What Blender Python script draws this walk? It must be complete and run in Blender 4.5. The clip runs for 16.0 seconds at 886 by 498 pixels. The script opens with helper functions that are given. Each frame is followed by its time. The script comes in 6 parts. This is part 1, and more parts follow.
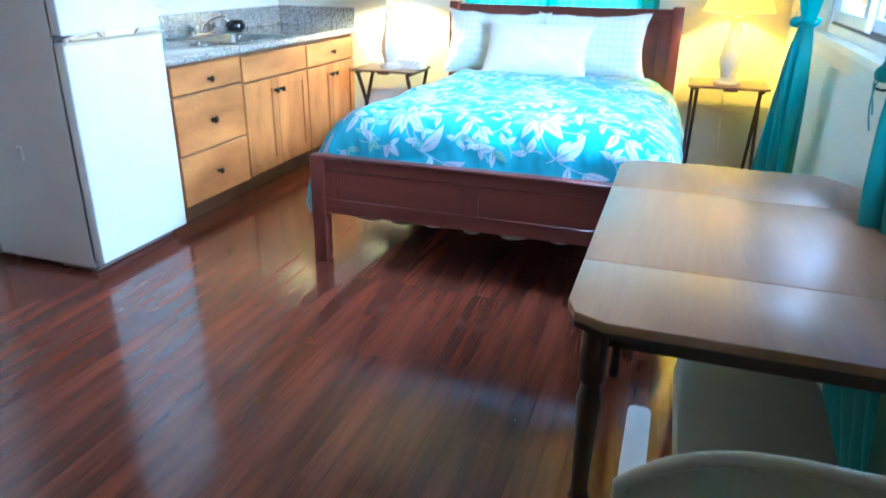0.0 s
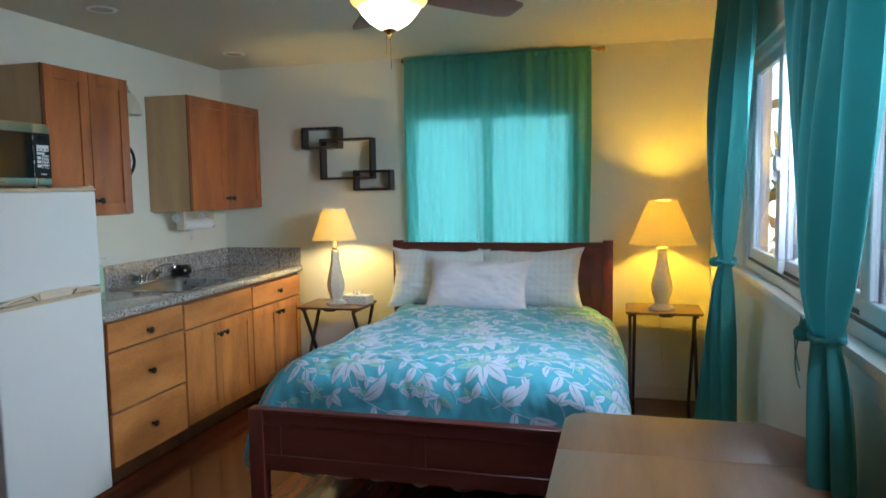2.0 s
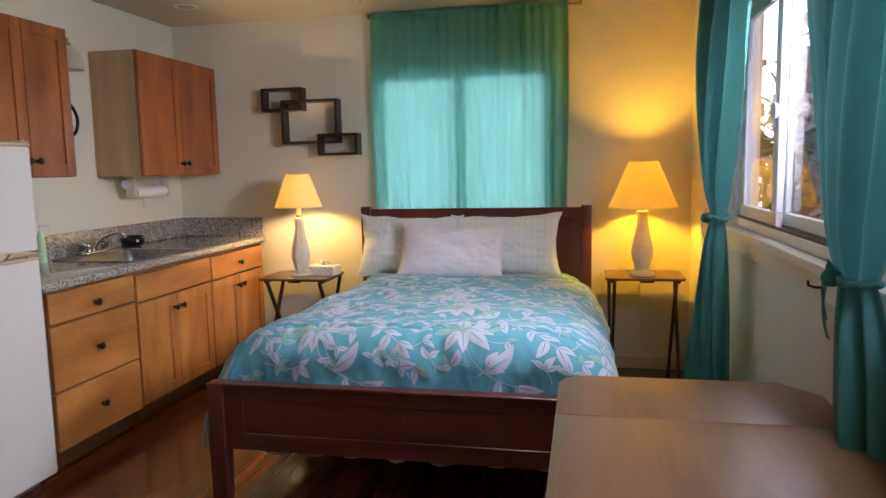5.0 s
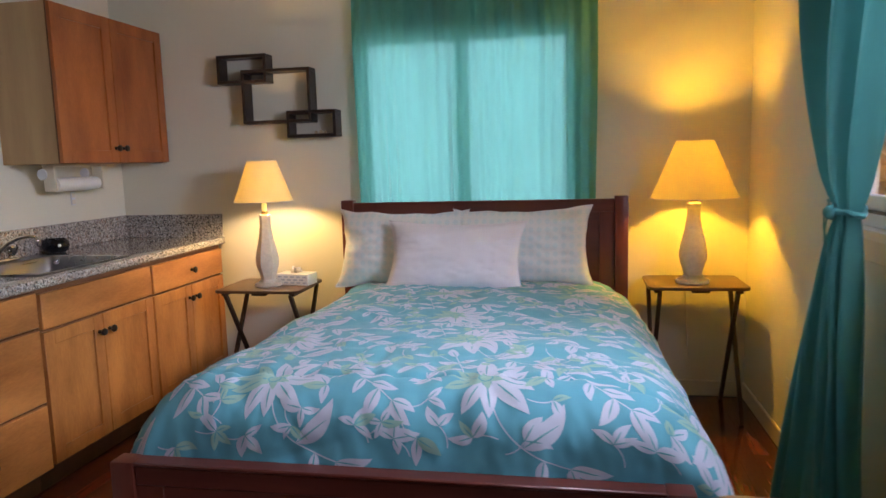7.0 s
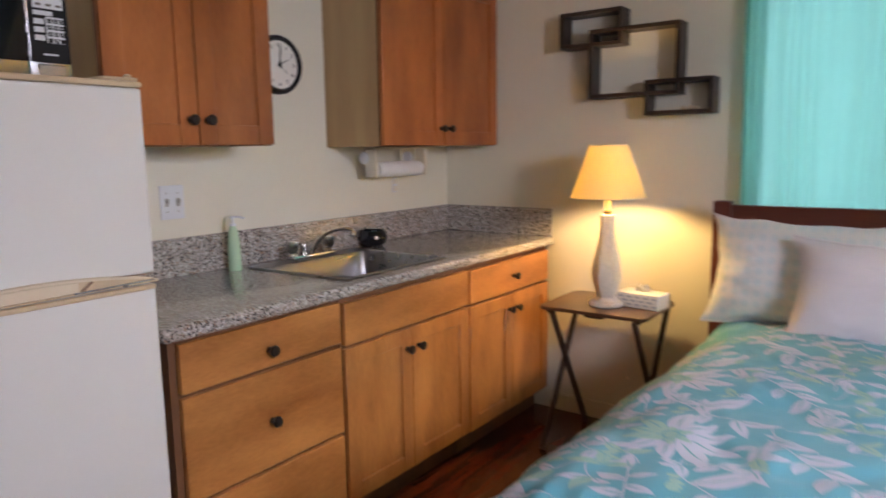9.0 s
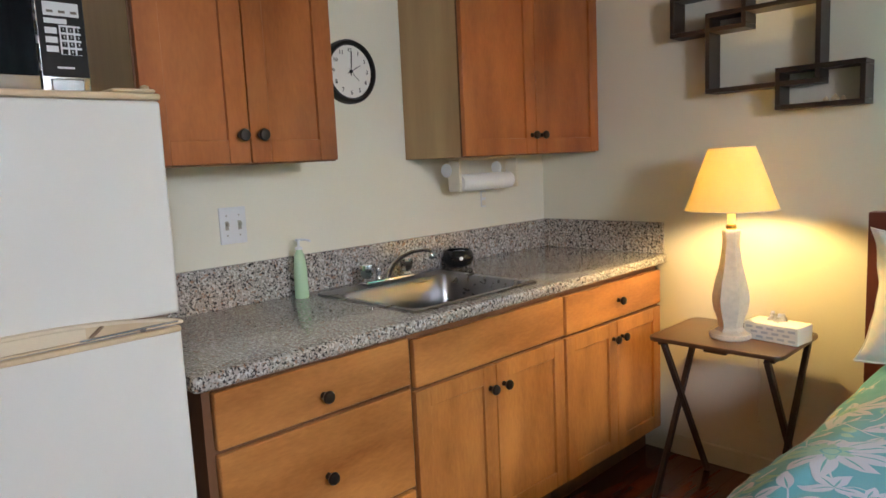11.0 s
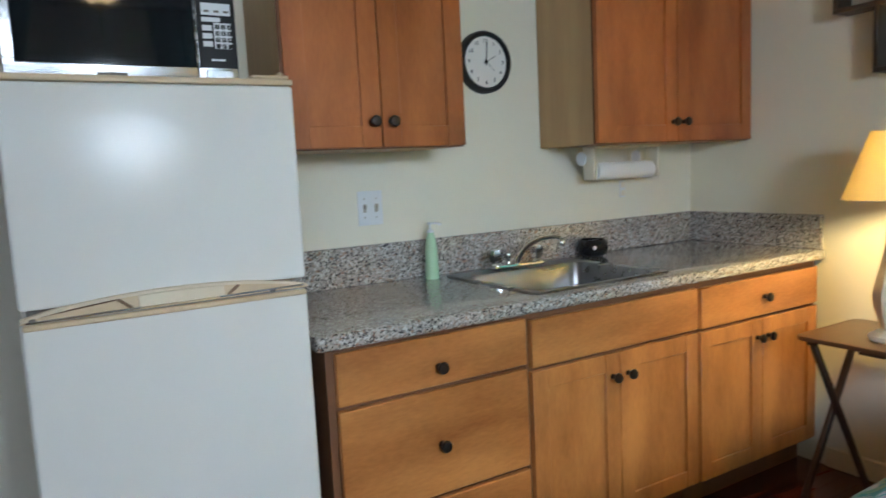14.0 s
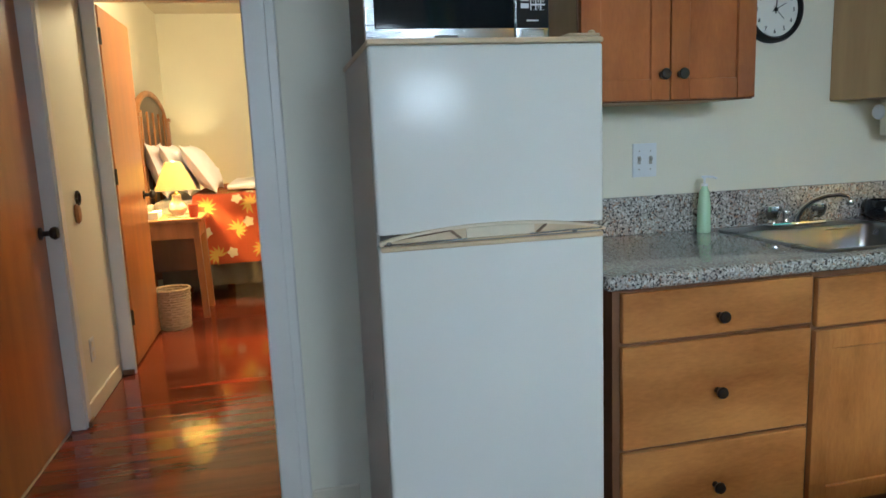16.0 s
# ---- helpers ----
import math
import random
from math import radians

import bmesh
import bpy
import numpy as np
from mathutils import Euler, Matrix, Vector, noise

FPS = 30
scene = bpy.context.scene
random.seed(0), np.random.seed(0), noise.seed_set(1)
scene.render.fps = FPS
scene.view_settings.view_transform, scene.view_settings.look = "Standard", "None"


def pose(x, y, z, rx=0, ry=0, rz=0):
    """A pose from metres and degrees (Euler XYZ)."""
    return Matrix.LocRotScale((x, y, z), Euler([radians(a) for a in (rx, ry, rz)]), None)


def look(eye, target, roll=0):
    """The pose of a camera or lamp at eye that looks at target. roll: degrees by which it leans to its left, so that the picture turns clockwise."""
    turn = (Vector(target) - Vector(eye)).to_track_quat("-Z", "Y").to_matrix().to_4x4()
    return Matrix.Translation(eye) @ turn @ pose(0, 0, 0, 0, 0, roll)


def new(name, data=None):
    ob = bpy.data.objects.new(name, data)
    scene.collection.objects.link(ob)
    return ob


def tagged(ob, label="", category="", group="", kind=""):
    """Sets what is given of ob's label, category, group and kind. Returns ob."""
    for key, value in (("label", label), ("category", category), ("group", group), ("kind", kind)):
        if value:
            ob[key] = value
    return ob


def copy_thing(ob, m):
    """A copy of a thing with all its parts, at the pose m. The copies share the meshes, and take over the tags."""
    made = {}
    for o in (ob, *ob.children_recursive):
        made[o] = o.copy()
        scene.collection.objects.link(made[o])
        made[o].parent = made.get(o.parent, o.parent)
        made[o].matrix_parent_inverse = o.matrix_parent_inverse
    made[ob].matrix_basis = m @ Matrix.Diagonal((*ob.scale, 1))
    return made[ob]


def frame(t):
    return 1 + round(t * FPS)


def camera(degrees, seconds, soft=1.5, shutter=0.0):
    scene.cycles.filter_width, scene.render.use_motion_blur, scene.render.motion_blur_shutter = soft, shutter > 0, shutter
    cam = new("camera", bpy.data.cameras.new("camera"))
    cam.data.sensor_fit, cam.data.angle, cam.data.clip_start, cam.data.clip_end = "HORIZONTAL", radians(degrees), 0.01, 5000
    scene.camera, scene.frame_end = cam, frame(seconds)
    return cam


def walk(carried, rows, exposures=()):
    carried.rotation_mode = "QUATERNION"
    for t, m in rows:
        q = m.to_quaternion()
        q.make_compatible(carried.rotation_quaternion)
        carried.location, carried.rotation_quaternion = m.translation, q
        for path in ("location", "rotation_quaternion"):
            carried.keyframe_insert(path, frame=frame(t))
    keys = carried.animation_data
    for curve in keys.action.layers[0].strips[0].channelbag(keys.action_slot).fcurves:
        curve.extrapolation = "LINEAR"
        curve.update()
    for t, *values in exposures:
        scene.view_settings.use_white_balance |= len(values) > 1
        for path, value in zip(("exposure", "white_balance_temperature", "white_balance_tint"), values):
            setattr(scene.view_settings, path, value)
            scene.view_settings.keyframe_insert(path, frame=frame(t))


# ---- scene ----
cam = camera(65.5, 16.0, shutter=0.5)
PATH = [
    (0, (2.974, -4.863, 1.302), (2.388, -3.108, 0.543), 0.8),
    (0.5, (2.968, -4.843, 1.337), (2.427, -3.017, 0.724), 0.3),
    (1, (2.97, -4.821, 1.38), (2.428, -2.937, 0.983), -1.1),
    (1.5, (2.979, -4.794, 1.42), (2.463, -2.885, 1.119), -0.6),
    (2, (2.998, -4.785, 1.445), (2.496, -2.857, 1.27), -0.9),
    (2.5, (3.003, -4.8, 1.444), (2.516, -2.865, 1.314), -0.1),
    (2.7, (3.022, -4.791, 1.447), (2.533, -2.856, 1.316), -0.2),
    (3, (2.988, -4.804, 1.436), (2.514, -2.865, 1.303), 0.1),
    (3.5, (2.984, -4.788, 1.427), (2.538, -2.845, 1.26), -0.2),
    (4, (2.945, -4.803, 1.404), (2.531, -2.855, 1.227), 0.3),
    (4.5, (2.916, -4.735, 1.362), (2.502, -2.79, 1.15), -0.8),
    (7, (2.663, -3.761, 1.29), (2.297, -1.812, 1.035), -1.6),
    (7.5, (2.473, -3.606, 1.266), (2.224, -1.636, 1.028), 0.2),
    (8, (2.399, -3.456, 1.307), (2.176, -1.492, 1.003), -0.7),
    (8.5, (2.248, -3.264, 1.27), (1.543, -1.417, 0.972), -3.3),
    (9, (2.18, -3.03, 1.309), (1.013, -1.432, 1.022), -0.9),
    (9.5, (2.065, -2.889, 1.324), (0.788, -1.376, 1.046), -0.2),
    (10, (2.047, -2.784, 1.313), (0.71, -1.325, 1.024), -1.7),
    (12.5, (2.097, -2.693, 1.325), (0.551, -1.424, 1.32), -2.8),
    (13, (2.147, -2.685, 1.339), (0.57, -1.461, 1.468), -3.1),
    (13.5, (2.175, -2.675, 1.275), (0.565, -1.493, 1.161), -1.2),
    (14, (2.171, -2.656, 1.256), (0.464, -1.637, 1.03), -2.8),
    (14.5, (2.186, -2.64, 1.242), (0.358, -1.861, 1.021), -2.3),
    (15, (2.189, -2.688, 1.248), (0.263, -2.216, 0.987), -2.6),
    (15.5, (2.195, -2.805, 1.244), (0.261, -2.389, 0.953), -3.0),
    (16, (2.24, -2.891, 1.252), (0.314, -2.46, 0.93), -2.4),
]

def glide(t, eye, goal, roll):
    return (t, look(eye, goal, roll))


EXPOSURES = [(0.0, 1.76, 4020, 2), (0.3, 1.25, 3950, 1), (0.5, 0.92, 3980, 0), (0.7, 0.62, 4130, 0), (1.1, 0.24, 4600, 0), (1.6, 0.08, 4800, 2), (2.5, 0.05, 5420, 16), (3.5, 0.09, 5860, 23), (4.6, 0.08, 6010, 27), (8.2, -0.04, 5730, 29), (9.0, 0.08, 6100, 30), (9.6, 0.16, 6140, 27), (12.5, 0.28, 5640, 13), (13.6, 0.30, 5440, 11), (14.0, 0.2, 5330, 9), (14.7, 0.08, 5320, 7), (16.0, -0.02, 5080, 4)]
walk(cam, [glide(*row) for row in PATH], EXPOSURES)

# ---- light ----
W, H, SOUTH = 3.56, 2.375, -5.75

world = bpy.data.worlds.new("sky")
scene.world = world
world.use_nodes = True
nt = world.node_tree
sky = nt.nodes.new("ShaderNodeTexSky")
sky.sky_type, sky.sun_disc, sky.sun_elevation, sky.sun_rotation = "NISHITA", False, radians(57), radians(239)
nt.links.new(sky.outputs["Color"], nt.nodes["Background"].inputs["Color"])
nt.nodes["Background"].inputs["Strength"].default_value = 0.15


def lamp(name, kind, m, power, colour, size=0.03, size_y=None):
    data = bpy.data.lights.new(name, kind)
    data.energy, data.color = power, colour
    if kind == "AREA":
        data.shape, data.size, data.size_y = "RECTANGLE", size, size_y
    elif kind == "SUN":
        data.angle = radians(size)
    else:
        data.shadow_soft_size = size
    ob = new(name, data)
    ob.matrix_world = m
    return ob


WARM = (1.0, 0.60, 0.14)
lamp("sun", "SUN", look((-5, -3, 9), (0, 0, 0)), 2.5, (1.0, 0.95, 0.88), 0.5)
for y, wide, power, aim in ((-2.15, 0.74, 14.5, -0.50), (-3.50, 0.50, 5.5, -1.6)):
    east = lamp("sky_light_east", "AREA", look((W + 0.112, y, 1.74), (0.0, aim, 0.05)), power, (0.95, 0.98, 0.96), wide, 0.56)
    east.data.shape, east.data.spread = "ELLIPSE", radians(105)
lamp("sky_light_north", "AREA", look((2.1, 0.116, 1.47), (2.1, -1, 1.47)), 4.0, (0.97, 1.0, 0.93), 1.19, 1.03)
lamp("bulb_lamp_west", "POINT", pose(1.0475, -0.31, 1.172), 20, (1.0, 0.66, 0.20), 0.03)
lamp("bulb_lamp_east", "POINT", pose(3.245, -0.28, 1.268), 30, (1.0, 0.50, 0.013), 0.03)
lamp("bulb_bedroom", "POINT", pose(-3.15, -3.68, 1.05), 72, WARM, 0.03)
lamp("bulb_bedroom_far", "POINT", pose(-5.35, -3.75, 1.05), 26, (1.0, 0.72, 0.30), 0.03)
# Added fill with no fixture; it warms the bedroom and reaches the hall.
lamp("fill_bedroom", "POINT", pose(-2.75, -3.0, 2.28), 96, (1.0, 0.70, 0.33), 0.1)

# ---- materials ----


def mat(name, colour, rough=0.5, metal=0.0, vary=0.08, scale=5.0, bump=0.0, fine=90.0, coat=0.0, stretch=None,
        second=None, random_tone=0.0, sheen=0.0, emission=None, power=0.0, alpha_glass=False):
    """A painted, woven or cast surface: two scales of tone and a fine relief."""
    m = bpy.data.materials.new(name)
    m.use_nodes = True
    n, link = m.node_tree.nodes, m.node_tree.links.new
    b = n["Principled BSDF"]
    b.inputs["Roughness"].default_value, b.inputs["Metallic"].default_value = rough, metal
    b.inputs["Coat Weight"].default_value = coat
    b.inputs["Coat Roughness"].default_value = 0.08
    b.inputs["Sheen Weight"].default_value = sheen
    co = n.new("ShaderNodeTexCoord")
    mp = n.new("ShaderNodeMapping")
    if stretch:
        mp.inputs["Scale"].default_value = stretch
    link(co.outputs["Object"], mp.inputs["Vector"])
    big = n.new("ShaderNodeTexNoise")
    big.inputs["Scale"].default_value, big.inputs["Detail"].default_value = scale, 5
    link(mp.outputs[0], big.inputs["Vector"])
    small = n.new("ShaderNodeTexNoise")
    small.inputs["Scale"].default_value, small.inputs["Detail"].default_value = fine, 4
    link(mp.outputs[0], small.inputs["Vector"])
    add = n.new("ShaderNodeMath")
    add.operation = "MULTIPLY_ADD"
    add.inputs[1].default_value = 0.35
    link(small.outputs["Fac"], add.inputs[0])
    link(big.outputs["Fac"], add.inputs[2])
    ramp = n.new("ShaderNodeValToRGB")
    a, c = ramp.color_ramp.elements
    a.position, c.position = 0.40, 0.95
    lo = second or tuple(v * (1 - vary) for v in colour)
    hi = tuple(min(1, v * (1 + vary)) for v in colour)
    a.color, c.color = (*lo, 1), (*hi, 1)
    link(add.outputs[0], ramp.inputs["Fac"])
    out = ramp.outputs["Color"]
    if random_tone:
        info = n.new("ShaderNodeObjectInfo")
        hsv = n.new("ShaderNodeHueSaturation")
        rng = n.new("ShaderNodeMapRange")
        rng.inputs["To Min"].default_value, rng.inputs["To Max"].default_value = 1 - random_tone, 1 + random_tone
        link(info.outputs["Random"], rng.inputs["Value"])
        link(rng.outputs[0], hsv.inputs["Value"])
        link(out, hsv.inputs["Color"])
        out = hsv.outputs["Color"]
    link(out, b.inputs["Base Color"])
    rr = n.new("ShaderNodeMapRange")
    rr.inputs["To Min"].default_value, rr.inputs["To Max"].default_value = max(0.02, rough * 0.8), min(1, rough * 1.25)
    link(big.outputs["Fac"], rr.inputs["Value"])
    link(rr.outputs[0], b.inputs["Roughness"])
    if bump:
        bp = n.new("ShaderNodeBump")
        bp.inputs["Strength"].default_value, bp.inputs["Distance"].default_value = bump, 0.002
        link(small.outputs["Fac"], bp.inputs["Height"])
        link(bp.outputs[0], b.inputs["Normal"])
    if emission:
        b.inputs["Emission Color"].default_value, b.inputs["Emission Strength"].default_value = (*emission, 1), power
    return m


def wood(name, light, dark, rough=0.35, axis="z", coat=0.0, rings=9.0, random_tone=0.08, bump=0.12, long=0.09):
    """Boards whose grain runs along one axis."""
    s = {"x": (long, 1, 1), "y": (1, long, 1), "z": (1, 1, long)}[axis]
    m = mat(name, light, rough, vary=0.12, scale=rings, fine=120, bump=bump, coat=coat, stretch=s, second=dark, random_tone=random_tone)
    # broad figure, little fleck
    for node in m.node_tree.nodes:
        if node.type == "MATH":
            node.inputs[1].default_value = 0.20
        elif node.type == "VALTORGB":
            node.color_ramp.elements[0].position, node.color_ramp.elements[1].position = 0.42, 0.78
    return m


def cloth(name, colour, through_light=0.0, weave=700.0, rough=0.9, vary=0.06, sheer=0.0):
    """Woven cloth; some of the light goes through it."""
    m = mat(name, colour, rough, vary=vary, scale=3.0, fine=weave, bump=0.25, sheen=0.15)
    if through_light:
        n, link = m.node_tree.nodes, m.node_tree.links.new
        b, o = n["Principled BSDF"], n["Material Output"]
        t = n.new("ShaderNodeBsdfTranslucent")
        ramp = [x for x in n if x.type == "VALTORGB"][0]
        link(ramp.outputs["Color"], t.inputs["Color"])
        mix = n.new("ShaderNodeMixShader")
        mix.inputs["Fac"].default_value = through_light
        link(b.outputs[0], mix.inputs[1])
        link(t.outputs[0], mix.inputs[2])
        link(mix.outputs[0], o.inputs["Surface"])
        if sheer:
            # the gaps of a thin weave
            gap, veil = n.new("ShaderNodeBsdfTransparent"), n.new("ShaderNodeMixShader")
            gap.inputs["Color"].default_value = (*[v ** 0.5 for v in colour], 1)
            veil.inputs["Fac"].default_value = sheer
            link(mix.outputs[0], veil.inputs[1])
            link(gap.outputs[0], veil.inputs[2])
            link(veil.outputs[0], o.inputs["Surface"])
    return m


def granite(name):
    m = mat(name, (0.41, 0.375, 0.345), 0.06, vary=0.14, scale=20, coat=0.6)
    n, link = m.node_tree.nodes, m.node_tree.links.new
    b = n["Principled BSDF"]
    co = n.new("ShaderNodeTexCoord")
    base = [x for x in n if x.type == "VALTORGB"][0].outputs["Color"]
    for size, cut, colour in ((102, 0.56, (0.60, 0.58, 0.55)), (128, 0.58, (0.26, 0.24, 0.22)), (85, 0.64, (0.33, 0.21, 0.15)), (142, 0.60, (0.04, 0.037, 0.038)), (95, 0.67, (0.028, 0.027, 0.029))):
        v = n.new("ShaderNodeTexNoise")
        v.inputs["Scale"].default_value, v.inputs["Detail"].default_value = size, 2
        mp = n.new("ShaderNodeMapping")
        mp.inputs["Location"].default_value = (size, size * 0.3, 0)
        link(co.outputs["Object"], mp.inputs["Vector"])
        link(mp.outputs[0], v.inputs["Vector"])
        r = n.new("ShaderNodeValToRGB")
        r.color_ramp.elements[0].position, r.color_ramp.elements[1].position = cut - 0.03, cut + 0.01
        link(v.outputs["Fac"], r.inputs["Fac"])
        mx = n.new("ShaderNodeMix")
        mx.data_type = "RGBA"
        link(r.outputs["Color"], mx.inputs["Factor"])
        link(base, mx.inputs["A"])
        mx.inputs["B"].default_value = (*colour, 1)
        base = mx.outputs["Result"]
    link(base, b.inputs["Base Color"])
    return m


def clear_glass(name):
    m = bpy.data.materials.new(name)
    m.use_nodes = True
    b = m.node_tree.nodes["Principled BSDF"]
    b.inputs["Transmission Weight"].default_value, b.inputs["Roughness"].default_value, b.inputs["IOR"].default_value = 1.0, 0.01, 1.45
    return m


M = {}
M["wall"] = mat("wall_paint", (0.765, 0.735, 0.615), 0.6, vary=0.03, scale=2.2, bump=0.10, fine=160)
# Ceiling colour is dimmed for the little light that reaches it.
M["ceiling"] = mat("ceiling_paint_dimmed", (0.58, 0.52, 0.41), 0.7, vary=0.03, scale=2, bump=0.15, fine=120)
M["white"] = mat("white_paint", (0.80, 0.78, 0.73), 0.35, vary=0.03, scale=6, bump=0.05)
M["trim"] = mat("cream_trim", (0.74, 0.68, 0.55), 0.4, vary=0.04, scale=6, bump=0.05)
M["vinyl"] = mat("white_vinyl", (0.88, 0.90, 0.92), 0.3, vary=0.02)
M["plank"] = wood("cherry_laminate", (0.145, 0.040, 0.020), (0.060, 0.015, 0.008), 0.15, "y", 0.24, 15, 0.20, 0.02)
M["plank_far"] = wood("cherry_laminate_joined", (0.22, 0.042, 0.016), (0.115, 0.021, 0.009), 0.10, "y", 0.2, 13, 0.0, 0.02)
M["maple"] = wood("maple", (0.52, 0.225, 0.060), (0.27, 0.094, 0.021), 0.36, "z", 0.15, 6.0, 0.05, 0.012, 0.30)
M["maple_y"] = wood("maple_drawer", (0.52, 0.225, 0.060), (0.27, 0.094, 0.021), 0.36, "y", 0.15, 6.0, 0.05, 0.012, 0.30)
M["cherry"] = wood("toffee_maple", (0.40, 0.130, 0.032), (0.23, 0.062, 0.014), 0.36, "z", 0.15, 6.0, 0.05, 0.012, 0.30)
M["cab_side"] = wood("cabinet_side", (0.47, 0.315, 0.150), (0.40, 0.255, 0.115), 0.5, "z")
M["cab_dark"] = wood("cabinet_gap", (0.17, 0.075, 0.03), (0.12, 0.05, 0.02), 0.55, "z")
M["bronze"] = mat("dark_bronze", (0.035, 0.028, 0.024), 0.32, 0.6)
M["granite"] = granite("granite")
M["steel"] = mat("brushed_steel", (0.29, 0.29, 0.30), 0.28, 1.0, vary=0.05, scale=30, stretch=(1, 0.05, 1))
M["steel_bright"] = mat("polished_steel", (0.56, 0.56, 0.57), 0.26, 1.0, vary=0.05, scale=30, stretch=(1, 0.05, 1))
M["chrome"] = mat("chrome", (0.72, 0.73, 0.75), 0.08, 1.0, vary=0.02)
M["nickel"] = mat("nickel", (0.42, 0.40, 0.36), 0.3, 1.0, vary=0.04)
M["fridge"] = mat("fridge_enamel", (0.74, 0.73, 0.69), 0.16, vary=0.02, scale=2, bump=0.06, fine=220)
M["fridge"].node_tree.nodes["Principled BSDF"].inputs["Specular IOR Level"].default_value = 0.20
# Body enamel, with the shade on the sides put into its colour.
M["fridge_side"] = mat("fridge_side_shaded", (0.52, 0.47, 0.42), 0.4, vary=0.04, scale=3, bump=0.06)
M["cream"] = mat("aged_cream_plastic", (0.62, 0.48, 0.30), 0.4, vary=0.12, scale=9)
M["cream_pale"] = mat("pale_cream_plastic", (0.70, 0.60, 0.44), 0.4, vary=0.06, scale=9)
M["walnut_edge"] = mat("brown_edge_and_shade", (0.22, 0.14, 0.08), 0.5, vary=0.15)
M["gasket"] = mat("grey_gasket", (0.16, 0.14, 0.12), 0.6)
M["black_glass"] = mat("black_glass", (0.012, 0.013, 0.016), 0.045, vary=0.0, scale=0.3, fine=1.0)
M["black"] = mat("black_plastic", (0.016, 0.016, 0.017), 0.4)
M["black"].node_tree.nodes["Principled BSDF"].inputs["Specular IOR Level"].default_value = 0.15
M["espresso"] = wood("espresso_shelf", (0.030, 0.018, 0.013), (0.018, 0.011, 0.008), 0.4, "x")
M["key"] = mat("pale_key", (0.72, 0.74, 0.76), 0.5, vary=0.02)
M["paper"] = mat("paper", (0.82, 0.81, 0.80), 0.85, vary=0.03, bump=0.2)
M["soap"] = mat("green_soap", (0.46, 0.66, 0.44), 0.25, vary=0.05)
M["mahogany"] = wood("mahogany", (0.135, 0.032, 0.020), (0.070, 0.016, 0.011), 0.30, "x", 0.25)
M["mahogany_z"] = wood("mahogany_post", (0.135, 0.032, 0.020), (0.070, 0.016, 0.011), 0.30, "z", 0.25)
M["walnut"] = wood("dark_walnut", (0.10, 0.052, 0.030), (0.055, 0.028, 0.018), 0.35, "x", 0.1)
M["dark_leg"] = wood("dark_leg", (0.042, 0.022, 0.014), (0.022, 0.012, 0.009), 0.4, "z")
M["aqua"] = cloth("aqua_cotton", (0.112, 0.40, 0.512))
M["print"] = cloth("white_print", (0.56, 0.60, 0.72))
M["sprig"] = cloth("green_print", (0.30, 0.52, 0.46))
M["line"] = cloth("aqua_line_print", (0.12, 0.40, 0.46))
M["pillow"] = cloth("white_pillow", (0.80, 0.76, 0.80))
M["skirt"] = cloth("ivory_skirt", (0.60, 0.54, 0.42))
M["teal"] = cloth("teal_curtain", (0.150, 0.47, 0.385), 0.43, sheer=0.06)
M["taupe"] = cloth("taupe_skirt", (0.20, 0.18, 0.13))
# Side curtains: the teal cloth again, its shade put into the colour.
M["teal_side"] = cloth("teal_curtain_shaded", (0.075, 0.310, 0.295), 0.30, rough=0.55)
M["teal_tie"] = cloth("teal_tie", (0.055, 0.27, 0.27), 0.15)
M["plaster"] = mat("speckled_plaster", (0.74, 0.68, 0.59), 0.7, vary=0.10, scale=60, bump=0.4, fine=260)
M["shade"] = cloth("lamp_shade", (0.92, 0.81, 0.44), 0.38, 400)
M["shade_amber"] = cloth("amber_lamp_shade", (0.86, 0.78, 0.26), 0.44, 400)
M["brass"] = mat("brass", (0.62, 0.42, 0.14), 0.25, 1.0)
M["fan_blade"] = wood("fan_blade", (0.12, 0.045, 0.025), (0.07, 0.026, 0.016), 0.4, "x")
M["bowl"] = mat("lit_bowl", (0.9, 0.8, 0.6), 0.4, emission=(1.0, 0.63, 0.25), power=12.5)
M["bulb_glass"] = mat("lit_bulb", (0.9, 0.8, 0.5), 0.4, emission=(1.0, 0.66, 0.10), power=0.9)
M["bowl_rim"] = mat("amber_rim", (0.8, 0.5, 0.2), 0.4, emission=(1.0, 0.55, 0.12), power=1.6)
M["laminate"] = wood("table_laminate", (0.33, 0.185, 0.105), (0.22, 0.118, 0.066), 0.33, "y", 0.0)
M["vinyl_seat"] = mat("grey_vinyl", (0.40, 0.40, 0.34), 0.35, vary=0.06, scale=9, bump=0.2)
M["door"] = wood("fir_door", (0.42, 0.165, 0.045), (0.33, 0.115, 0.03), 0.3, "z", 0.2)
M["pine"] = wood("honey_pine", (0.38, 0.17, 0.055), (0.28, 0.115, 0.035), 0.4, "z")
M["orange"] = cloth("orange_cotton", (0.70, 0.13, 0.03))
M["flower"] = cloth("cream_print", (0.80, 0.66, 0.40))
M["gold"] = cloth("gold_print", (0.70, 0.42, 0.06))
M["wicker"] = mat("wicker", (0.46, 0.34, 0.19), 0.7, vary=0.2, scale=40, bump=0.3)
M["face"] = mat("clock_face", (0.80, 0.78, 0.74), 0.5, vary=0.02)
M["can"] = mat("lamp_can", (0.42, 0.40, 0.37), 0.5)
M["glass"] = clear_glass("window_glass")
M["marks"] = mat("grey_marks", (0.50, 0.52, 0.56), 0.8)
M["frosted"] = mat("frosted_shade", (0.62, 0.56, 0.44), 0.5, vary=0.05)
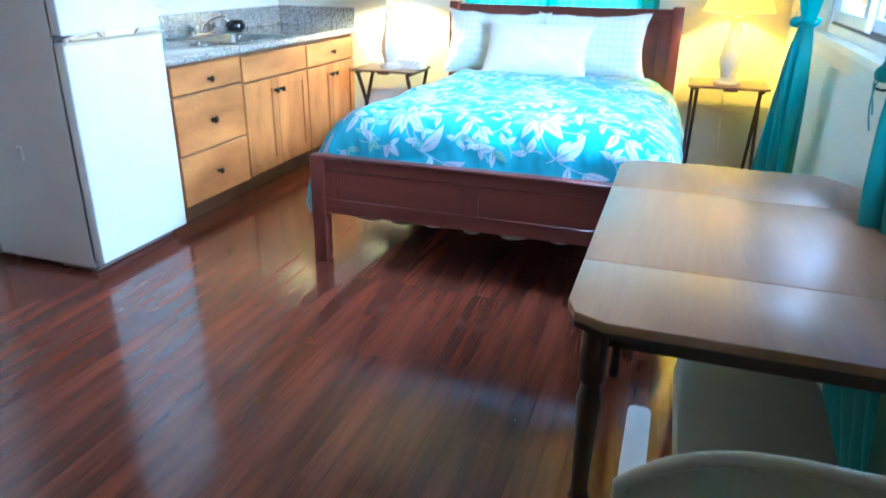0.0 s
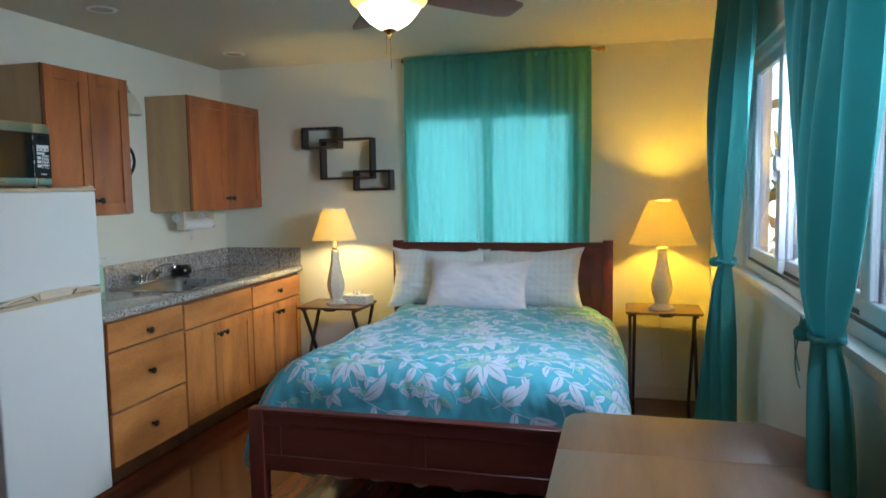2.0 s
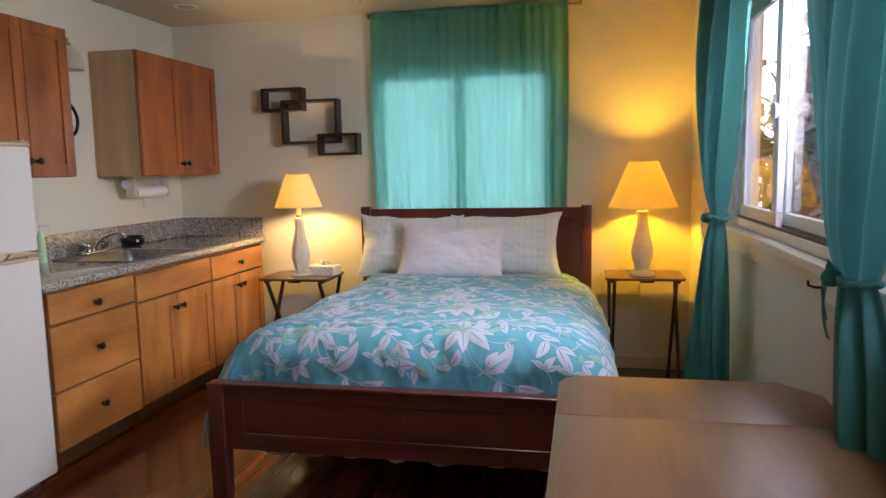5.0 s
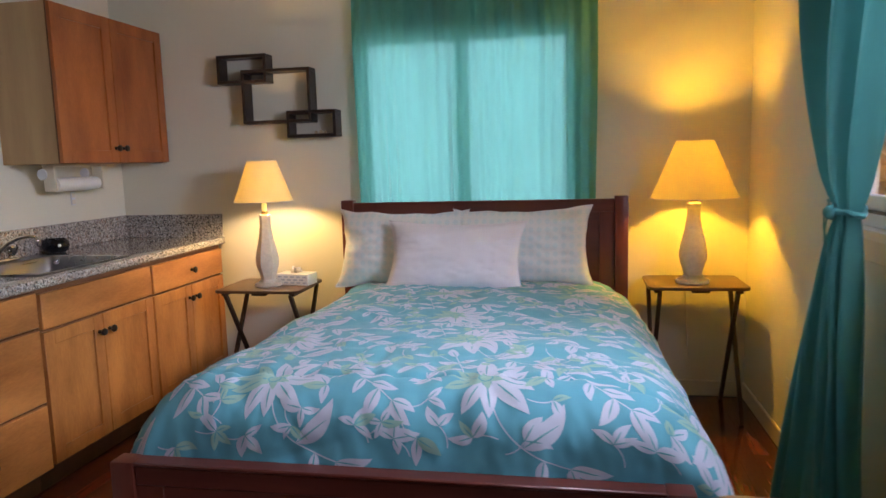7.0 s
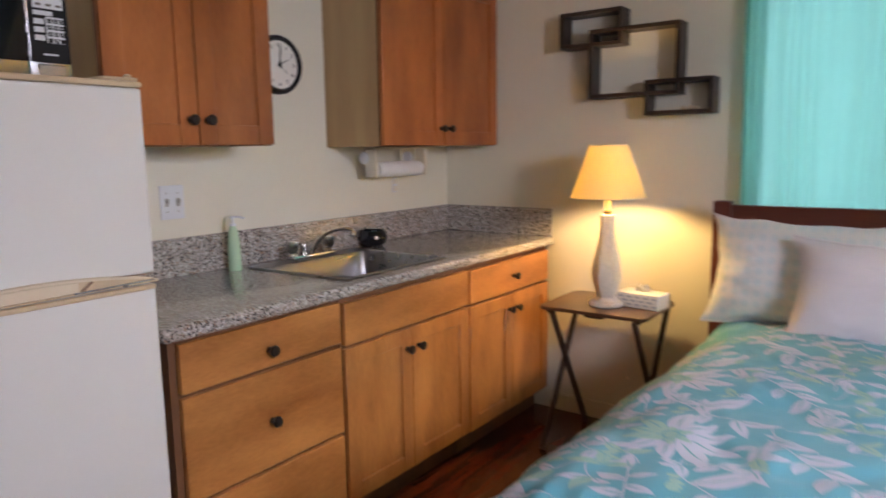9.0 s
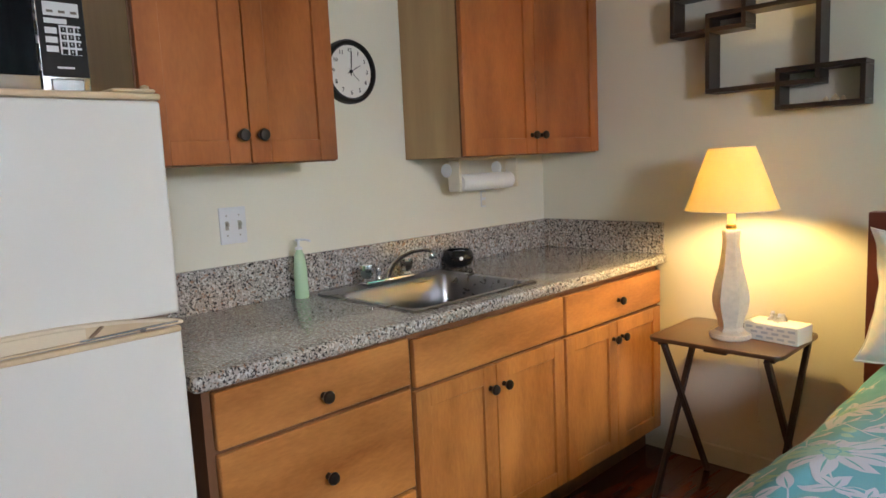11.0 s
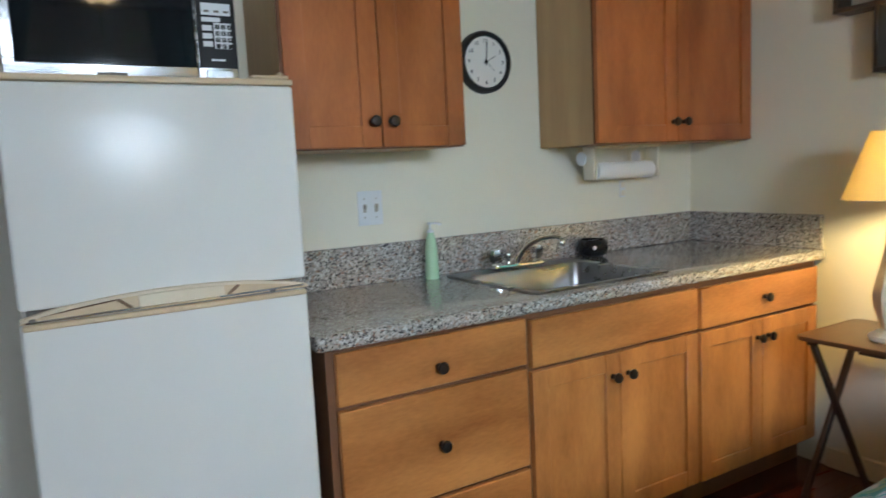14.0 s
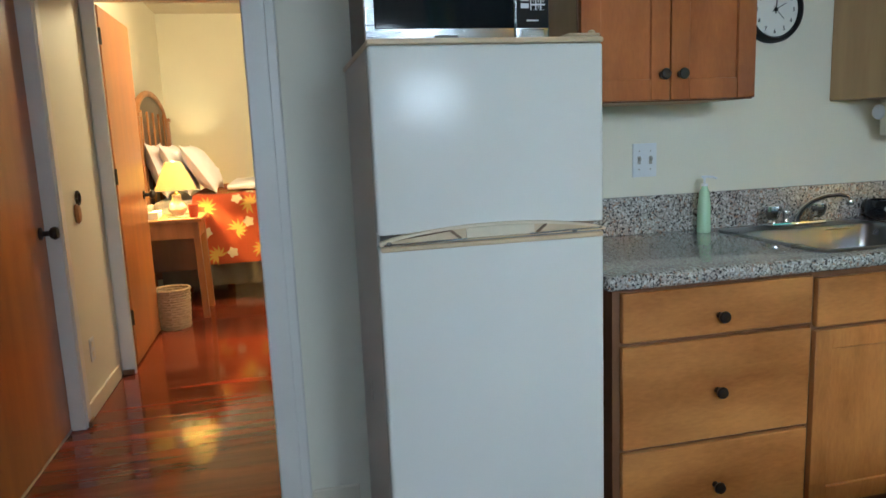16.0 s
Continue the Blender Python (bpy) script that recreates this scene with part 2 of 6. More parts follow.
M["fence"] = wood("weathered_fence", (0.30, 0.20, 0.14), (0.20, 0.12, 0.08), 0.8, "z")
# Both leaf tones are lightened to carry the glare outdoors.
M["leaf"] = mat("leaf", (0.11, 0.19, 0.06), 0.5, vary=0.4, scale=12)
M["dry_leaf"] = mat("dry_leaf", (0.40, 0.24, 0.18), 0.6, vary=0.3, scale=12)
M["soil"] = mat("soil", (0.20, 0.15, 0.10), 0.9, vary=0.3, scale=3, bump=0.5)
# Emissive panels that stand in for the bright sky past the windows.
M["haze"] = mat("glow_panel_east", (0.8, 0.8, 0.8), 1.0, emission=(0.86, 0.94, 1.0), power=2.3)
M["haze_north"] = mat("glow_panel_north", (0.8, 0.8, 0.8), 1.0, emission=(0.85, 0.95, 1.0), power=5.0)



def island_tone(m, amount):
    """Varies the tone of each joined piece."""
    n, link = m.node_tree.nodes, m.node_tree.links.new
    geo, rng, hsv = n.new("ShaderNodeNewGeometry"), n.new("ShaderNodeMapRange"), n.new("ShaderNodeHueSaturation")
    rng.inputs["To Min"].default_value, rng.inputs["To Max"].default_value = 1 - amount, 1 + amount
    link(geo.outputs["Random Per Island"], rng.inputs["Value"])
    link(rng.outputs[0], hsv.inputs["Value"])
    link([x for x in n if x.type == "VALTORGB"][0].outputs["Color"], hsv.inputs["Color"])
    link(hsv.outputs["Color"], n["Principled BSDF"].inputs["Base Color"])


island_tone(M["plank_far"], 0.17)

# ---- shapes ----


def box(x0, x1, y0, y1, z0, z1, bevel=0.0, seg=2):
    bm = bmesh.new()
    bmesh.ops.create_cube(bm, size=1)
    for v in bm.verts:
        v.co = Vector(((x0 + x1) / 2 + v.co.x * (x1 - x0), (y0 + y1) / 2 + v.co.y * (y1 - y0), (z0 + z1) / 2 + v.co.z * (z1 - z0)))
    if bevel:
        bmesh.ops.bevel(bm, geom=bm.edges[:], offset=bevel, segments=seg, affect="EDGES", profile=0.6)
    return bm


def join(*parts):
    out = bmesh.new()
    for bm in parts:
        me = bpy.data.meshes.new("tmp")
        bm.to_mesh(me)
        out.from_mesh(me)
        bpy.data.meshes.remove(me)
        bm.free()
    return out


def moved(bm, m):
    bm.transform(m)
    return bm


def lathe(profile, cx=0.0, cy=0.0, n=28, start=0.0, flute=0.0, flutes=0):
    """A turned body: (radius, height) from bottom to top."""
    bm = bmesh.new()
    rings = []
    for r, z in profile:
        ring = []
        for i in range(n):
            a = start + 2 * math.pi * i / n
            rr = max(r, 1e-4) * (1 + (flute * math.cos(flutes * a) if flutes else 0))
            ring.append(bm.verts.new((cx + rr * math.cos(a), cy + rr * math.sin(a), z)))
        rings.append(ring)
    for a, b in zip(rings, rings[1:]):
        for i in range(n):
            bm.faces.new((a[i], a[(i + 1) % n], b[(i + 1) % n], b[i]))
    bm.faces.new(rings[0][::-1])
    bm.faces.new(rings[-1])
    return bm


def shell(profile, cx=0.0, cy=0.0, n=40, thick=0.002):
    """An open turned shell with a thickness, as a lamp shade has."""
    bm = lathe([(r, z) for r, z in profile] + [(r - thick, z) for r, z in profile[::-1]] + [profile[0]], cx, cy, n)
    bm.faces.ensure_lookup_table()
    bmesh.ops.delete(bm, geom=[f for f in bm.faces if len(f.verts) == n], context="FACES")
    bmesh.ops.remove_doubles(bm, verts=bm.verts[:], dist=1e-5)
    return bm


def tube(points, r, n=10):
    """A rod along points; r is one radius, or one for each point."""
    bm = bmesh.new()
    pts = [Vector(p) for p in points]
    radii = r if isinstance(r, (list, tuple)) else [r] * len(pts)
    rings, side = [], None
    for i, p in enumerate(pts):
        d = (pts[min(i + 1, len(pts) - 1)] - pts[max(i - 1, 0)]).normalized()
        if side is None:
            side = d.cross(Vector((0, 0, 1)) if abs(d.z) < 0.9 else Vector((1, 0, 0))).normalized()
        side = (side - d * side.dot(d)).normalized()
        up = d.cross(side)
        rings.append([bm.verts.new(p + radii[i] * (math.cos(2 * math.pi * k / n) * side + math.sin(2 * math.pi * k / n) * up)) for k in range(n)])
    for a, b in zip(rings, rings[1:]):
        for k in range(n):
            bm.faces.new((a[k], a[(k + 1) % n], b[(k + 1) % n], b[k]))
    bm.faces.new(rings[0][::-1])
    bm.faces.new(rings[-1])
    return bm


def bar(p, q, w, d, bevel=0.003):
    """A square-cut bar from p to q."""
    p, q = Vector(p), Vector(q)
    bm = box(-w / 2, w / 2, -d / 2, d / 2, 0, (q - p).length, bevel, 1)
    turn = (q - p).to_track_quat("Z", "Y").to_matrix().to_4x4()
    return moved(bm, Matrix.Translation(p) @ turn)


def sheet(f, nu, nv, thick=0.0):
    """A cloth-like surface from f(u, v), u and v from 0 to 1."""
    bm = bmesh.new()
    g = [[bm.verts.new(f(i / nu, j / nv)) for i in range(nu + 1)] for j in range(nv + 1)]
    for j in range(nv):
        for i in range(nu):
            bm.faces.new((g[j][i], g[j][i + 1], g[j + 1][i + 1], g[j + 1][i]))
    if thick:
        bmesh.ops.solidify(bm, geom=bm.faces[:], thickness=thick)
    return bm


def plate(outline, z0, z1, bevel=0.0):
    """A flat board from an outline of (x, y)."""
    bm = bmesh.new()
    f = bm.faces.new([bm.verts.new((x, y, z0)) for x, y in outline])
    up = bmesh.ops.extrude_face_region(bm, geom=[f])
    for v in up["geom"]:
        if isinstance(v, bmesh.types.BMVert):
            v.co.z = z1
    bmesh.ops.recalc_face_normals(bm, faces=bm.faces[:])
    if bevel:
        bmesh.ops.bevel(bm, geom=[e for e in bm.edges if abs(e.verts[0].co.z - e.verts[1].co.z) < 1e-6], offset=bevel, segments=2, affect="EDGES", profile=0.6)
    return bm


def round_rect(x0, x1, y0, y1, r, n=6):
    out = []
    for cx, cy, a0 in ((x1 - r, y1 - r, 0), (x0 + r, y1 - r, 90), (x0 + r, y0 + r, 180), (x1 - r, y0 + r, 270)):
        for k in range(n + 1):
            a = radians(a0 + 90 * k / n)
            out.append((cx + r * math.cos(a), cy + r * math.sin(a)))
    return out


def letters(words, size, m):
    """Flat raised lettering in the built-in font."""
    data = bpy.data.curves.new("words", "FONT")
    data.body, data.size, data.extrude = words, size, 0.0006
    data.align_x, data.align_y = "CENTER", "CENTER"
    data.resolution_u = 2
    ob = new("words", data)
    bpy.context.view_layer.update()
    me = bpy.data.meshes.new_from_object(ob.evaluated_get(bpy.context.evaluated_depsgraph_get()))
    bpy.data.objects.remove(ob)
    bpy.data.curves.remove(data)
    bm = bmesh.new()
    bm.from_mesh(me)
    bpy.data.meshes.remove(me)
    bm.transform(m)
    return bm


def thing(name, base, label, category, group=""):
    ob = new(name)
    ob.empty_display_size = 0.05
    ob.location = base
    return tagged(ob, label, category, group)


def part(name, bm, material, parent, label="", smooth=True):
    """Links a bmesh, given in world places, as one mesh under a thing or under a part."""
    top = parent
    while top.parent:
        top = top.parent
    bm.transform(Matrix.Translation(-Vector(top.location)))
    bmesh.ops.recalc_face_normals(bm, faces=bm.faces[:])
    me = bpy.data.meshes.new(name)
    bm.to_mesh(me)
    bm.free()
    for p in me.polygons:
        p.use_smooth = smooth
    if smooth:
        me.set_sharp_from_angle(angle=radians(38))
    for k in material if isinstance(material, (list, tuple)) else [material]:
        me.materials.append(M[k])
    ob = new(name, me)
    ob.parent = parent
    if label:
        ob["label"] = label
    return ob


def solid(name, bm, material, label, category="", kind="", group="", smooth=True):
    """A thing or a piece of the setting that is one mesh."""
    lo = Vector([min(v.co[i] for v in bm.verts) for i in range(3)])
    hi = Vector([max(v.co[i] for v in bm.verts) for i in range(3)])
    base = Vector(((lo.x + hi.x) / 2, (lo.y + hi.y) / 2, lo.z))
    bm.transform(Matrix.Translation(-base))
    bmesh.ops.recalc_face_normals(bm, faces=bm.faces[:])
    me = bpy.data.meshes.new(name)
    bm.to_mesh(me)
    bm.free()
    for p in me.polygons:
        p.use_smooth = smooth
    if smooth:
        me.set_sharp_from_angle(angle=radians(38))
    for k in material if isinstance(material, (list, tuple)) else [material]:
        me.materials.append(M[k])
    ob = new(name, me)
    ob.location = base
    return tagged(ob, label, category, group, kind)

# ---- setting ----
T = 0.12
WIN_Y0, WIN_Y1, WIN_Z0, WIN_Z1 = -3.80, -1.22, 1.05, 2.03
NW_X0, NW_X1, NW_Z0, NW_Z1 = 1.50, 2.69, 0.95, 1.985
JAMB_N, JAMB_S, HEAD = -2.97, -3.87, 2.05
BW, BC, BS, BN = -5.60, 2.62, -4.07, -1.2
HALL_W = -1.82


def structure(name, bm, material, label, smooth=False):
    return solid(name, bm, material, label, kind="structure", smooth=smooth)


structure("wall_east", join(
    box(W, W + T, SOUTH, WIN_Y0, 0, H), box(W, W + T, WIN_Y1, 0, 0, H),
    box(W, W + T, WIN_Y0, WIN_Y1, 0, WIN_Z0), box(W, W + T, WIN_Y0, WIN_Y1, WIN_Z1, H)), "wall", "cream painted wall with a wide sliding window")
structure("wall_north", join(
    box(-T, NW_X0, 0, T, 0, H), box(NW_X1, W + T, 0, T, 0, H),
    box(NW_X0, NW_X1, 0, T, 0, NW_Z0), box(NW_X0, NW_X1, 0, T, NW_Z1, H)), "wall", "cream painted wall behind the bed head")
structure("wall_west", join(
    box(-T, 0, JAMB_N, 0, 0, H), box(-T, 0, SOUTH, JAMB_S - T, 0, H), box(-T, 0, JAMB_S - T, JAMB_N, HEAD, H)), "wall", "pale cream painted kitchen wall")
structure("wall_south", box(-T, W + T, SOUTH - T, SOUTH, 0, H), "wall", "plain cream painted wall")
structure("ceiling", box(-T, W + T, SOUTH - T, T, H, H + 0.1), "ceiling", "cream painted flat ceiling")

# hall and bedroom beyond
structure("wall_hall_north", box(HALL_W - T, -T, JAMB_N + 0.0, JAMB_N + T, 0, 2.62), "wall", "cream painted hall wall")
structure("wall_hall_south", join(
    box(HALL_W - T, -1.05, JAMB_S - T, JAMB_S, 0, 2.62), box(-1.05, -T, JAMB_S - T, JAMB_S, 2.04, 2.62),
    box(-0.06, 0.0, JAMB_S - T, JAMB_S, 0, HEAD)), "wall", "cream painted hall wall with a wooden door")
structure("wall_hall_end", join(
    box(HALL_W - T, HALL_W, -3.845, JAMB_N, 2.04, 2.62), box(HALL_W - T, HALL_W, JAMB_S, -3.845, 0, 2.62)), "wall", "cream wall over the bedroom doorway")
structure("wall_closet", join(box(-1.2, -0.08, -4.75, -4.65, 0, 2.62), box(-1.2, -1.1, -4.65, JAMB_S - T, 0, 2.62), box(-0.2, -0.08, -4.65, JAMB_S - T, 0, 2.62)), "wall", "plain closing wall")
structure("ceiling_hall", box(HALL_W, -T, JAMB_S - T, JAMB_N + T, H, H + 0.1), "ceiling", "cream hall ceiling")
structure("wall_bedroom_west", box(BW - T, BW, BS - T, BN + T, 0, BC), "wall", "warm cream bedroom wall")
structure("wall_bedroom_south", box(BW, HALL_W - T, BS - T, BS, 0, BC), "wall", "warm cream bedroom wall behind the bed head")
structure("wall_bedroom_north", box(BW, HALL_W - T, BN, BN + T, 0, BC), "wall", "warm cream bedroom wall")
structure("wall_bedroom_east", join(box(HALL_W - T, HALL_W, JAMB_N + T, BN + T, 0, BC), box(HALL_W - T, HALL_W, BS - T, JAMB_S - T, 0, BC)), "wall", "warm cream bedroom wall")
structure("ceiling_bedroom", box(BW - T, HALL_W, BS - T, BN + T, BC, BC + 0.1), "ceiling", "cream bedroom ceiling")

structure("ground", box(-60, 60, -60, 60, -0.35, -0.25), "soil", "bare soil ground outside")


def base_run(name, x0, x1, y0, y1):
    return structure(name, box(x0, x1, y0, y1, 0, 0.085, 0.004, 1), "trim", "painted wooden baseboard")


base_run("baseboard_east", W - 0.013, W, SOUTH, -0.013)
base_run("baseboard_north", 0.66, W - 0.013, -0.013, 0)
base_run("baseboard_west", 0, 0.013, -2.88, -2.72)
base_run("baseboard_south", 0.0, W - 0.013, SOUTH, SOUTH + 0.013)
base_run("baseboard_hall", -1.74, -1.11, JAMB_S, JAMB_S + 0.013)
base_run("baseboard_bedroom", BW, -1.95, BS, BS + 0.013)

# casings
structure("trim_hall_opening", join(
    box(0, 0.018, JAMB_N - 0.012, JAMB_N + 0.088, 0, HEAD + 0.09, 0.004, 1),
    box(0.018, 0.026, JAMB_N + 0.055, JAMB_N + 0.085, 0, HEAD + 0.085, 0.003, 1),
    box(-T - 0.002, 0.0, JAMB_N - 0.014, JAMB_N, 0, HEAD, 0.002, 1),
    box(0, 0.018, JAMB_S - T, JAMB_N - 0.012, HEAD, HEAD + 0.09, 0.004, 1)), "white", "glossy white painted casing round the hall opening")
structure("trim_hall_door", join(
    box(-1.11, -1.045, JAMB_S, JAMB_S + 0.018, 0.0, 2.10, 0.004, 1), box(-1.05, -1.03, JAMB_S - T, JAMB_S + 0.012, 0.0, 2.04, 0.003, 1),
    box(-1.045, -0.06, JAMB_S, JAMB_S + 0.018, 2.04, 2.10, 0.004, 1), box(-0.06, -0.002, JAMB_S, JAMB_S + 0.018, 0.0, 2.10, 0.004, 1)), "white", "white painted door casing")
structure("trim_bedroom_door", join(
    box(HALL_W, HALL_W + 0.018, -3.862, -3.79, 0.0, 2.10, 0.004, 1), box(HALL_W - T, HALL_W + 0.010, -3.845, -3.825, 0.0, 2.04, 0.003, 1),
    box(HALL_W, HALL_W + 0.018, -3.79, JAMB_N, 2.04, 2.11, 0.004, 1)), "white", "white painted bedroom door casing")
structure("threshold", box(-1.03, -0.06, JAMB_S - 0.075, JAMB_S - 0.045, 0.0, 0.012, 0.004, 1), "nickel", "thin metal threshold strip")
structure("baseboard_shoe", box(-1.11, -1.04, JAMB_S + 0.018, JAMB_S + 0.032, 0.0, 0.03, 0.004, 1), "cab_dark", "dark wooden shoe moulding")
structure("baseboard_shoe_end", box(HALL_W + 0.018, HALL_W + 0.034, -3.862, -3.80, 0.0, 0.03, 0.004, 1), "cab_dark", "dark wooden shoe moulding")


# ---- windows ----
def window_unit(name, y0, y1, z0, z1, label):
    """The wide slider in the east wall: outer frame, sashes, panes, latch, stool and apron."""
    win = thing(name, (W, (y0 + y1) / 2, z0), label, "")
    win["kind"] = "structure"
    xa, xb = W + 0.015, W + 0.095
    for nm, bm in (("frame_head", box(xa, xb, y0, y1, z1 - 0.045, z1, 0.004, 1)), ("frame_sill", box(xa, xb, y0, y1, z0, z0 + 0.04, 0.004, 1)),
                   ("frame_jamb", box(xa, xb, y0, y0 + 0.045, z0 + 0.04, z1 - 0.045, 0.004, 1)), ("frame_jamb", box(xa, xb, y1 - 0.045, y1, z0 + 0.04, z1 - 0.045, 0.004, 1))):
        part(nm, bm, "vinyl", win)
    spans = ((-1.865, y1 - 0.05, W + 0.028), (-2.90, -1.80, W + 0.060), (y0 + 0.05, -2.83, W + 0.028))
    for a, b, x in spans:
        c, d = z0 + 0.042, z1 - 0.047
        s = part("sash", join(box(x, x + 0.028, a, b, c, c + 0.055, 0.004, 1), box(x, x + 0.028, a, b, d - 0.05, d, 0.004, 1),
                              box(x, x + 0.028, a, a + 0.062, c + 0.055, d - 0.05, 0.004, 1), box(x, x + 0.028, b - 0.062, b, c + 0.055, d - 0.05, 0.004, 1)), "vinyl", win)
        p = part("pane", box(x + 0.012, x + 0.016, a + 0.058, b - 0.058, c + 0.05, d - 0.045), "glass", s, smooth=False)
        p.visible_shadow = False
    part("latch", join(box(W + 0.012, W + 0.028, -1.845, -1.825, 1.46, 1.58, 0.006), moved(lathe([(0.034, 0), (0.034, 0.012), (0.026, 0.018)], n=20), Matrix.Translation((W + 0.029, -1.835, 1.52)) @ pose(0, 0, 0, 0, -90, 0))), "vinyl", win, "white sash latch")
    part("track", join(box(W + 0.052, W + 0.058, y0 + 0.05, y1 - 0.05, z0 + 0.04, z0 + 0.052), box(W + 0.020, W + 0.026, y0 + 0.05, y1 - 0.05, z0 + 0.04, z0 + 0.05)), "gasket", win, "grey sliding track")
    part("stool", box(W - 0.035, W + 0.020, y0 - 0.05, y1 + 0.05, z0 - 0.028, z0 + 0.002, 0.006), "white", win, "white painted window stool")
    part("apron", box(W - 0.014, W, y0 - 0.03, y1 + 0.03, z0 - 0.10, z0 - 0.028, 0.004, 1), "trim", win, "painted apron board")
    return win


window_unit("window_1", WIN_Y0, WIN_Y1, WIN_Z0, WIN_Z1, "white vinyl sliding window with three sashes")
w2 = thing("window_2", (2.1, 0.06, NW_Z0), "white vinyl window behind the closed curtain", "")
w2["kind"] = "structure"
part("frame", join(box(NW_X0, NW_X1, 0.03, 0.1, NW_Z0, NW_Z0 + 0.05), box(NW_X0, NW_X1, 0.03, 0.1, NW_Z1 - 0.05, NW_Z1), box(NW_X0, NW_X0 + 0.05, 0.03, 0.1, NW_Z0 + 0.05, NW_Z1 - 0.05),
                   box(NW_X1 - 0.05, NW_X1, 0.03, 0.1, NW_Z0 + 0.05, NW_Z1 - 0.05), box(2.045, 2.11, 0.03, 0.1, NW_Z0 + 0.05, NW_Z1 - 0.05)), "vinyl", w2)
for a, b in ((NW_X0 + 0.05, 2.045), (2.11, NW_X1 - 0.05)):
    p = part("pane", box(a, b, 0.06, 0.064, NW_Z0 + 0.05, NW_Z1 - 0.05), "glass", w2, smooth=False)
    p.visible_shadow = False


# ---- doors ----
def slab_door(name, bm, knob_at, knob_axis, label, hinges=()):
    d = thing(name, (knob_at[0], knob_at[1], 0), label, "door")
    d["kind"] = "structure"
    part("leaf", bm, "door", d)
    k = moved(lathe([(0.028, 0), (0.028, 0.006), (0.012, 0.012), (0.011, 0.035), (0.024, 0.045), (0.029, 0.058), (0.024, 0.070), (0.008, 0.075)], n=20), Matrix.Translation(knob_at) @ knob_axis)
    part("door_knob", k, "bronze", d, "dark bronze door knob")
    for bmh in hinges:
        part("hinge", bmh, "bronze", d, "dark bronze hinge")
    return d


slab_door("door_1", box(-1.028, -0.062, JAMB_S - 0.085, JAMB_S - 0.05, 0.012, 2.03, 0.003, 1), (-0.965, JAMB_S - 0.05, 0.915), pose(0, 0, 0, -90, 0, 0), "closed orange-brown wooden hall door")
slab_door("door_2", box(-2.70, HALL_W - T + 0.005, -3.842, -3.806, 0.012, 2.03, 0.003, 1), (-2.62, -3.806, 0.955), pose(0, 0, 0, -90, 0, 0), "open orange-brown wooden bedroom door",
          [box(HALL_W - T + 0.004, HALL_W - T + 0.012, -3.85, -3.80, z, z + 0.09, 0.002, 1) for z in (0.25, 1.06, 1.82)])


# ---- kitchen ----
def knob(parent, x, y, z, name="knob"):
    b = moved(lathe([(0.009, 0), (0.007, 0.008), (0.007, 0.014), (0.015, 0.020), (0.017, 0.026), (0.014, 0.032), (0.004, 0.035)], n=18), Matrix.Translation((x, y, z)) @ pose(0, 0, 0, 0, 90, 0))
    return part(name, b, "bronze", parent, "dark bronze knob")


def shaker(x, y0, y1, z0, z1, rail=0.058, depth=0.019):
    """A framed door with a sunk panel; its face looks to +x."""
    return join(box(x, x + depth, y0, y0 + rail, z0, z1, 0.0015, 1), box(x, x + depth, y1 - rail, y1, z0, z1, 0.0015, 1),
                box(x, x + depth - 0.0008, y0 + rail, y1 - rail, z0, z0 + rail, 0.0015, 1), box(x, x + depth - 0.0008, y0 + rail, y1 - rail, z1 - rail, z1, 0.0015, 1),
                box(x, x + depth - 0.010, y0 + rail - 0.002, y1 - rail + 0.002, z0 + rail - 0.002, z1 - rail + 0.002))


FX = 0.605


def base_cabinet(y0, y1, drawers, doors, knobs, label):
    c = thing("base_cabinet", (0.3, (y0 + y1) / 2, 0), label, "cabinet", "base cabinets under the counter")
    part("body", join(box(0.02, FX - 0.001, y0, y1, 0.10, 0.70), box(FX - 0.02, FX - 0.001, y0, y1, 0.70, 0.836), box(0.02, FX - 0.02, y0, y0 + 0.018, 0.70, 0.836), box(0.02, FX - 0.02, y1 - 0.018, y1, 0.70, 0.836)), "cab_dark", c, smooth=False)
    part("plinth", box(0.02, 0.545, y0 + 0.002, y1 - 0.002, 0.0, 0.10), "cab_dark", c, smooth=False)
    for a, b, z0, z1 in drawers:
        d = part("drawer_front", box(FX, FX + 0.020, a, b, z0, z1, 0.003, 1), "maple_y", c)
        for ky, kz in [k for k in knobs if a < k[0] < b and z0 < k[1] < z1]:
            knob(d, FX + 0.020, ky, kz)
    for a, b, z0, z1 in doors:
        d = part("door", shaker(FX, a, b, z0, z1), "maple", c)
        for ky, kz in [k for k in knobs if a < k[0] < b and z0 < k[1] < z1]:
            knob(d, FX + 0.019, ky, kz)
    return c


base_cabinet(-2.072, -1.458, [(-2.052, -1.468, 0.688, 0.824), (-2.052, -1.468, 0.385, 0.676), (-2.052, -1.468, 0.112, 0.373)], [],
             [(-1.764, 0.740), (-1.766, 0.526), (-1.766, 0.245)], "maple base cabinet with three slab drawers")
base_cabinet(-1.457, -0.720, [(-1.450, -0.728, 0.672, 0.815)], [(-1.450, -1.102, 0.118, 0.660), (-1.098, -0.728, 0.118, 0.660)],
             [(-1.132, 0.586), (-1.066, 0.586)], "maple sink base cabinet with two panelled doors")
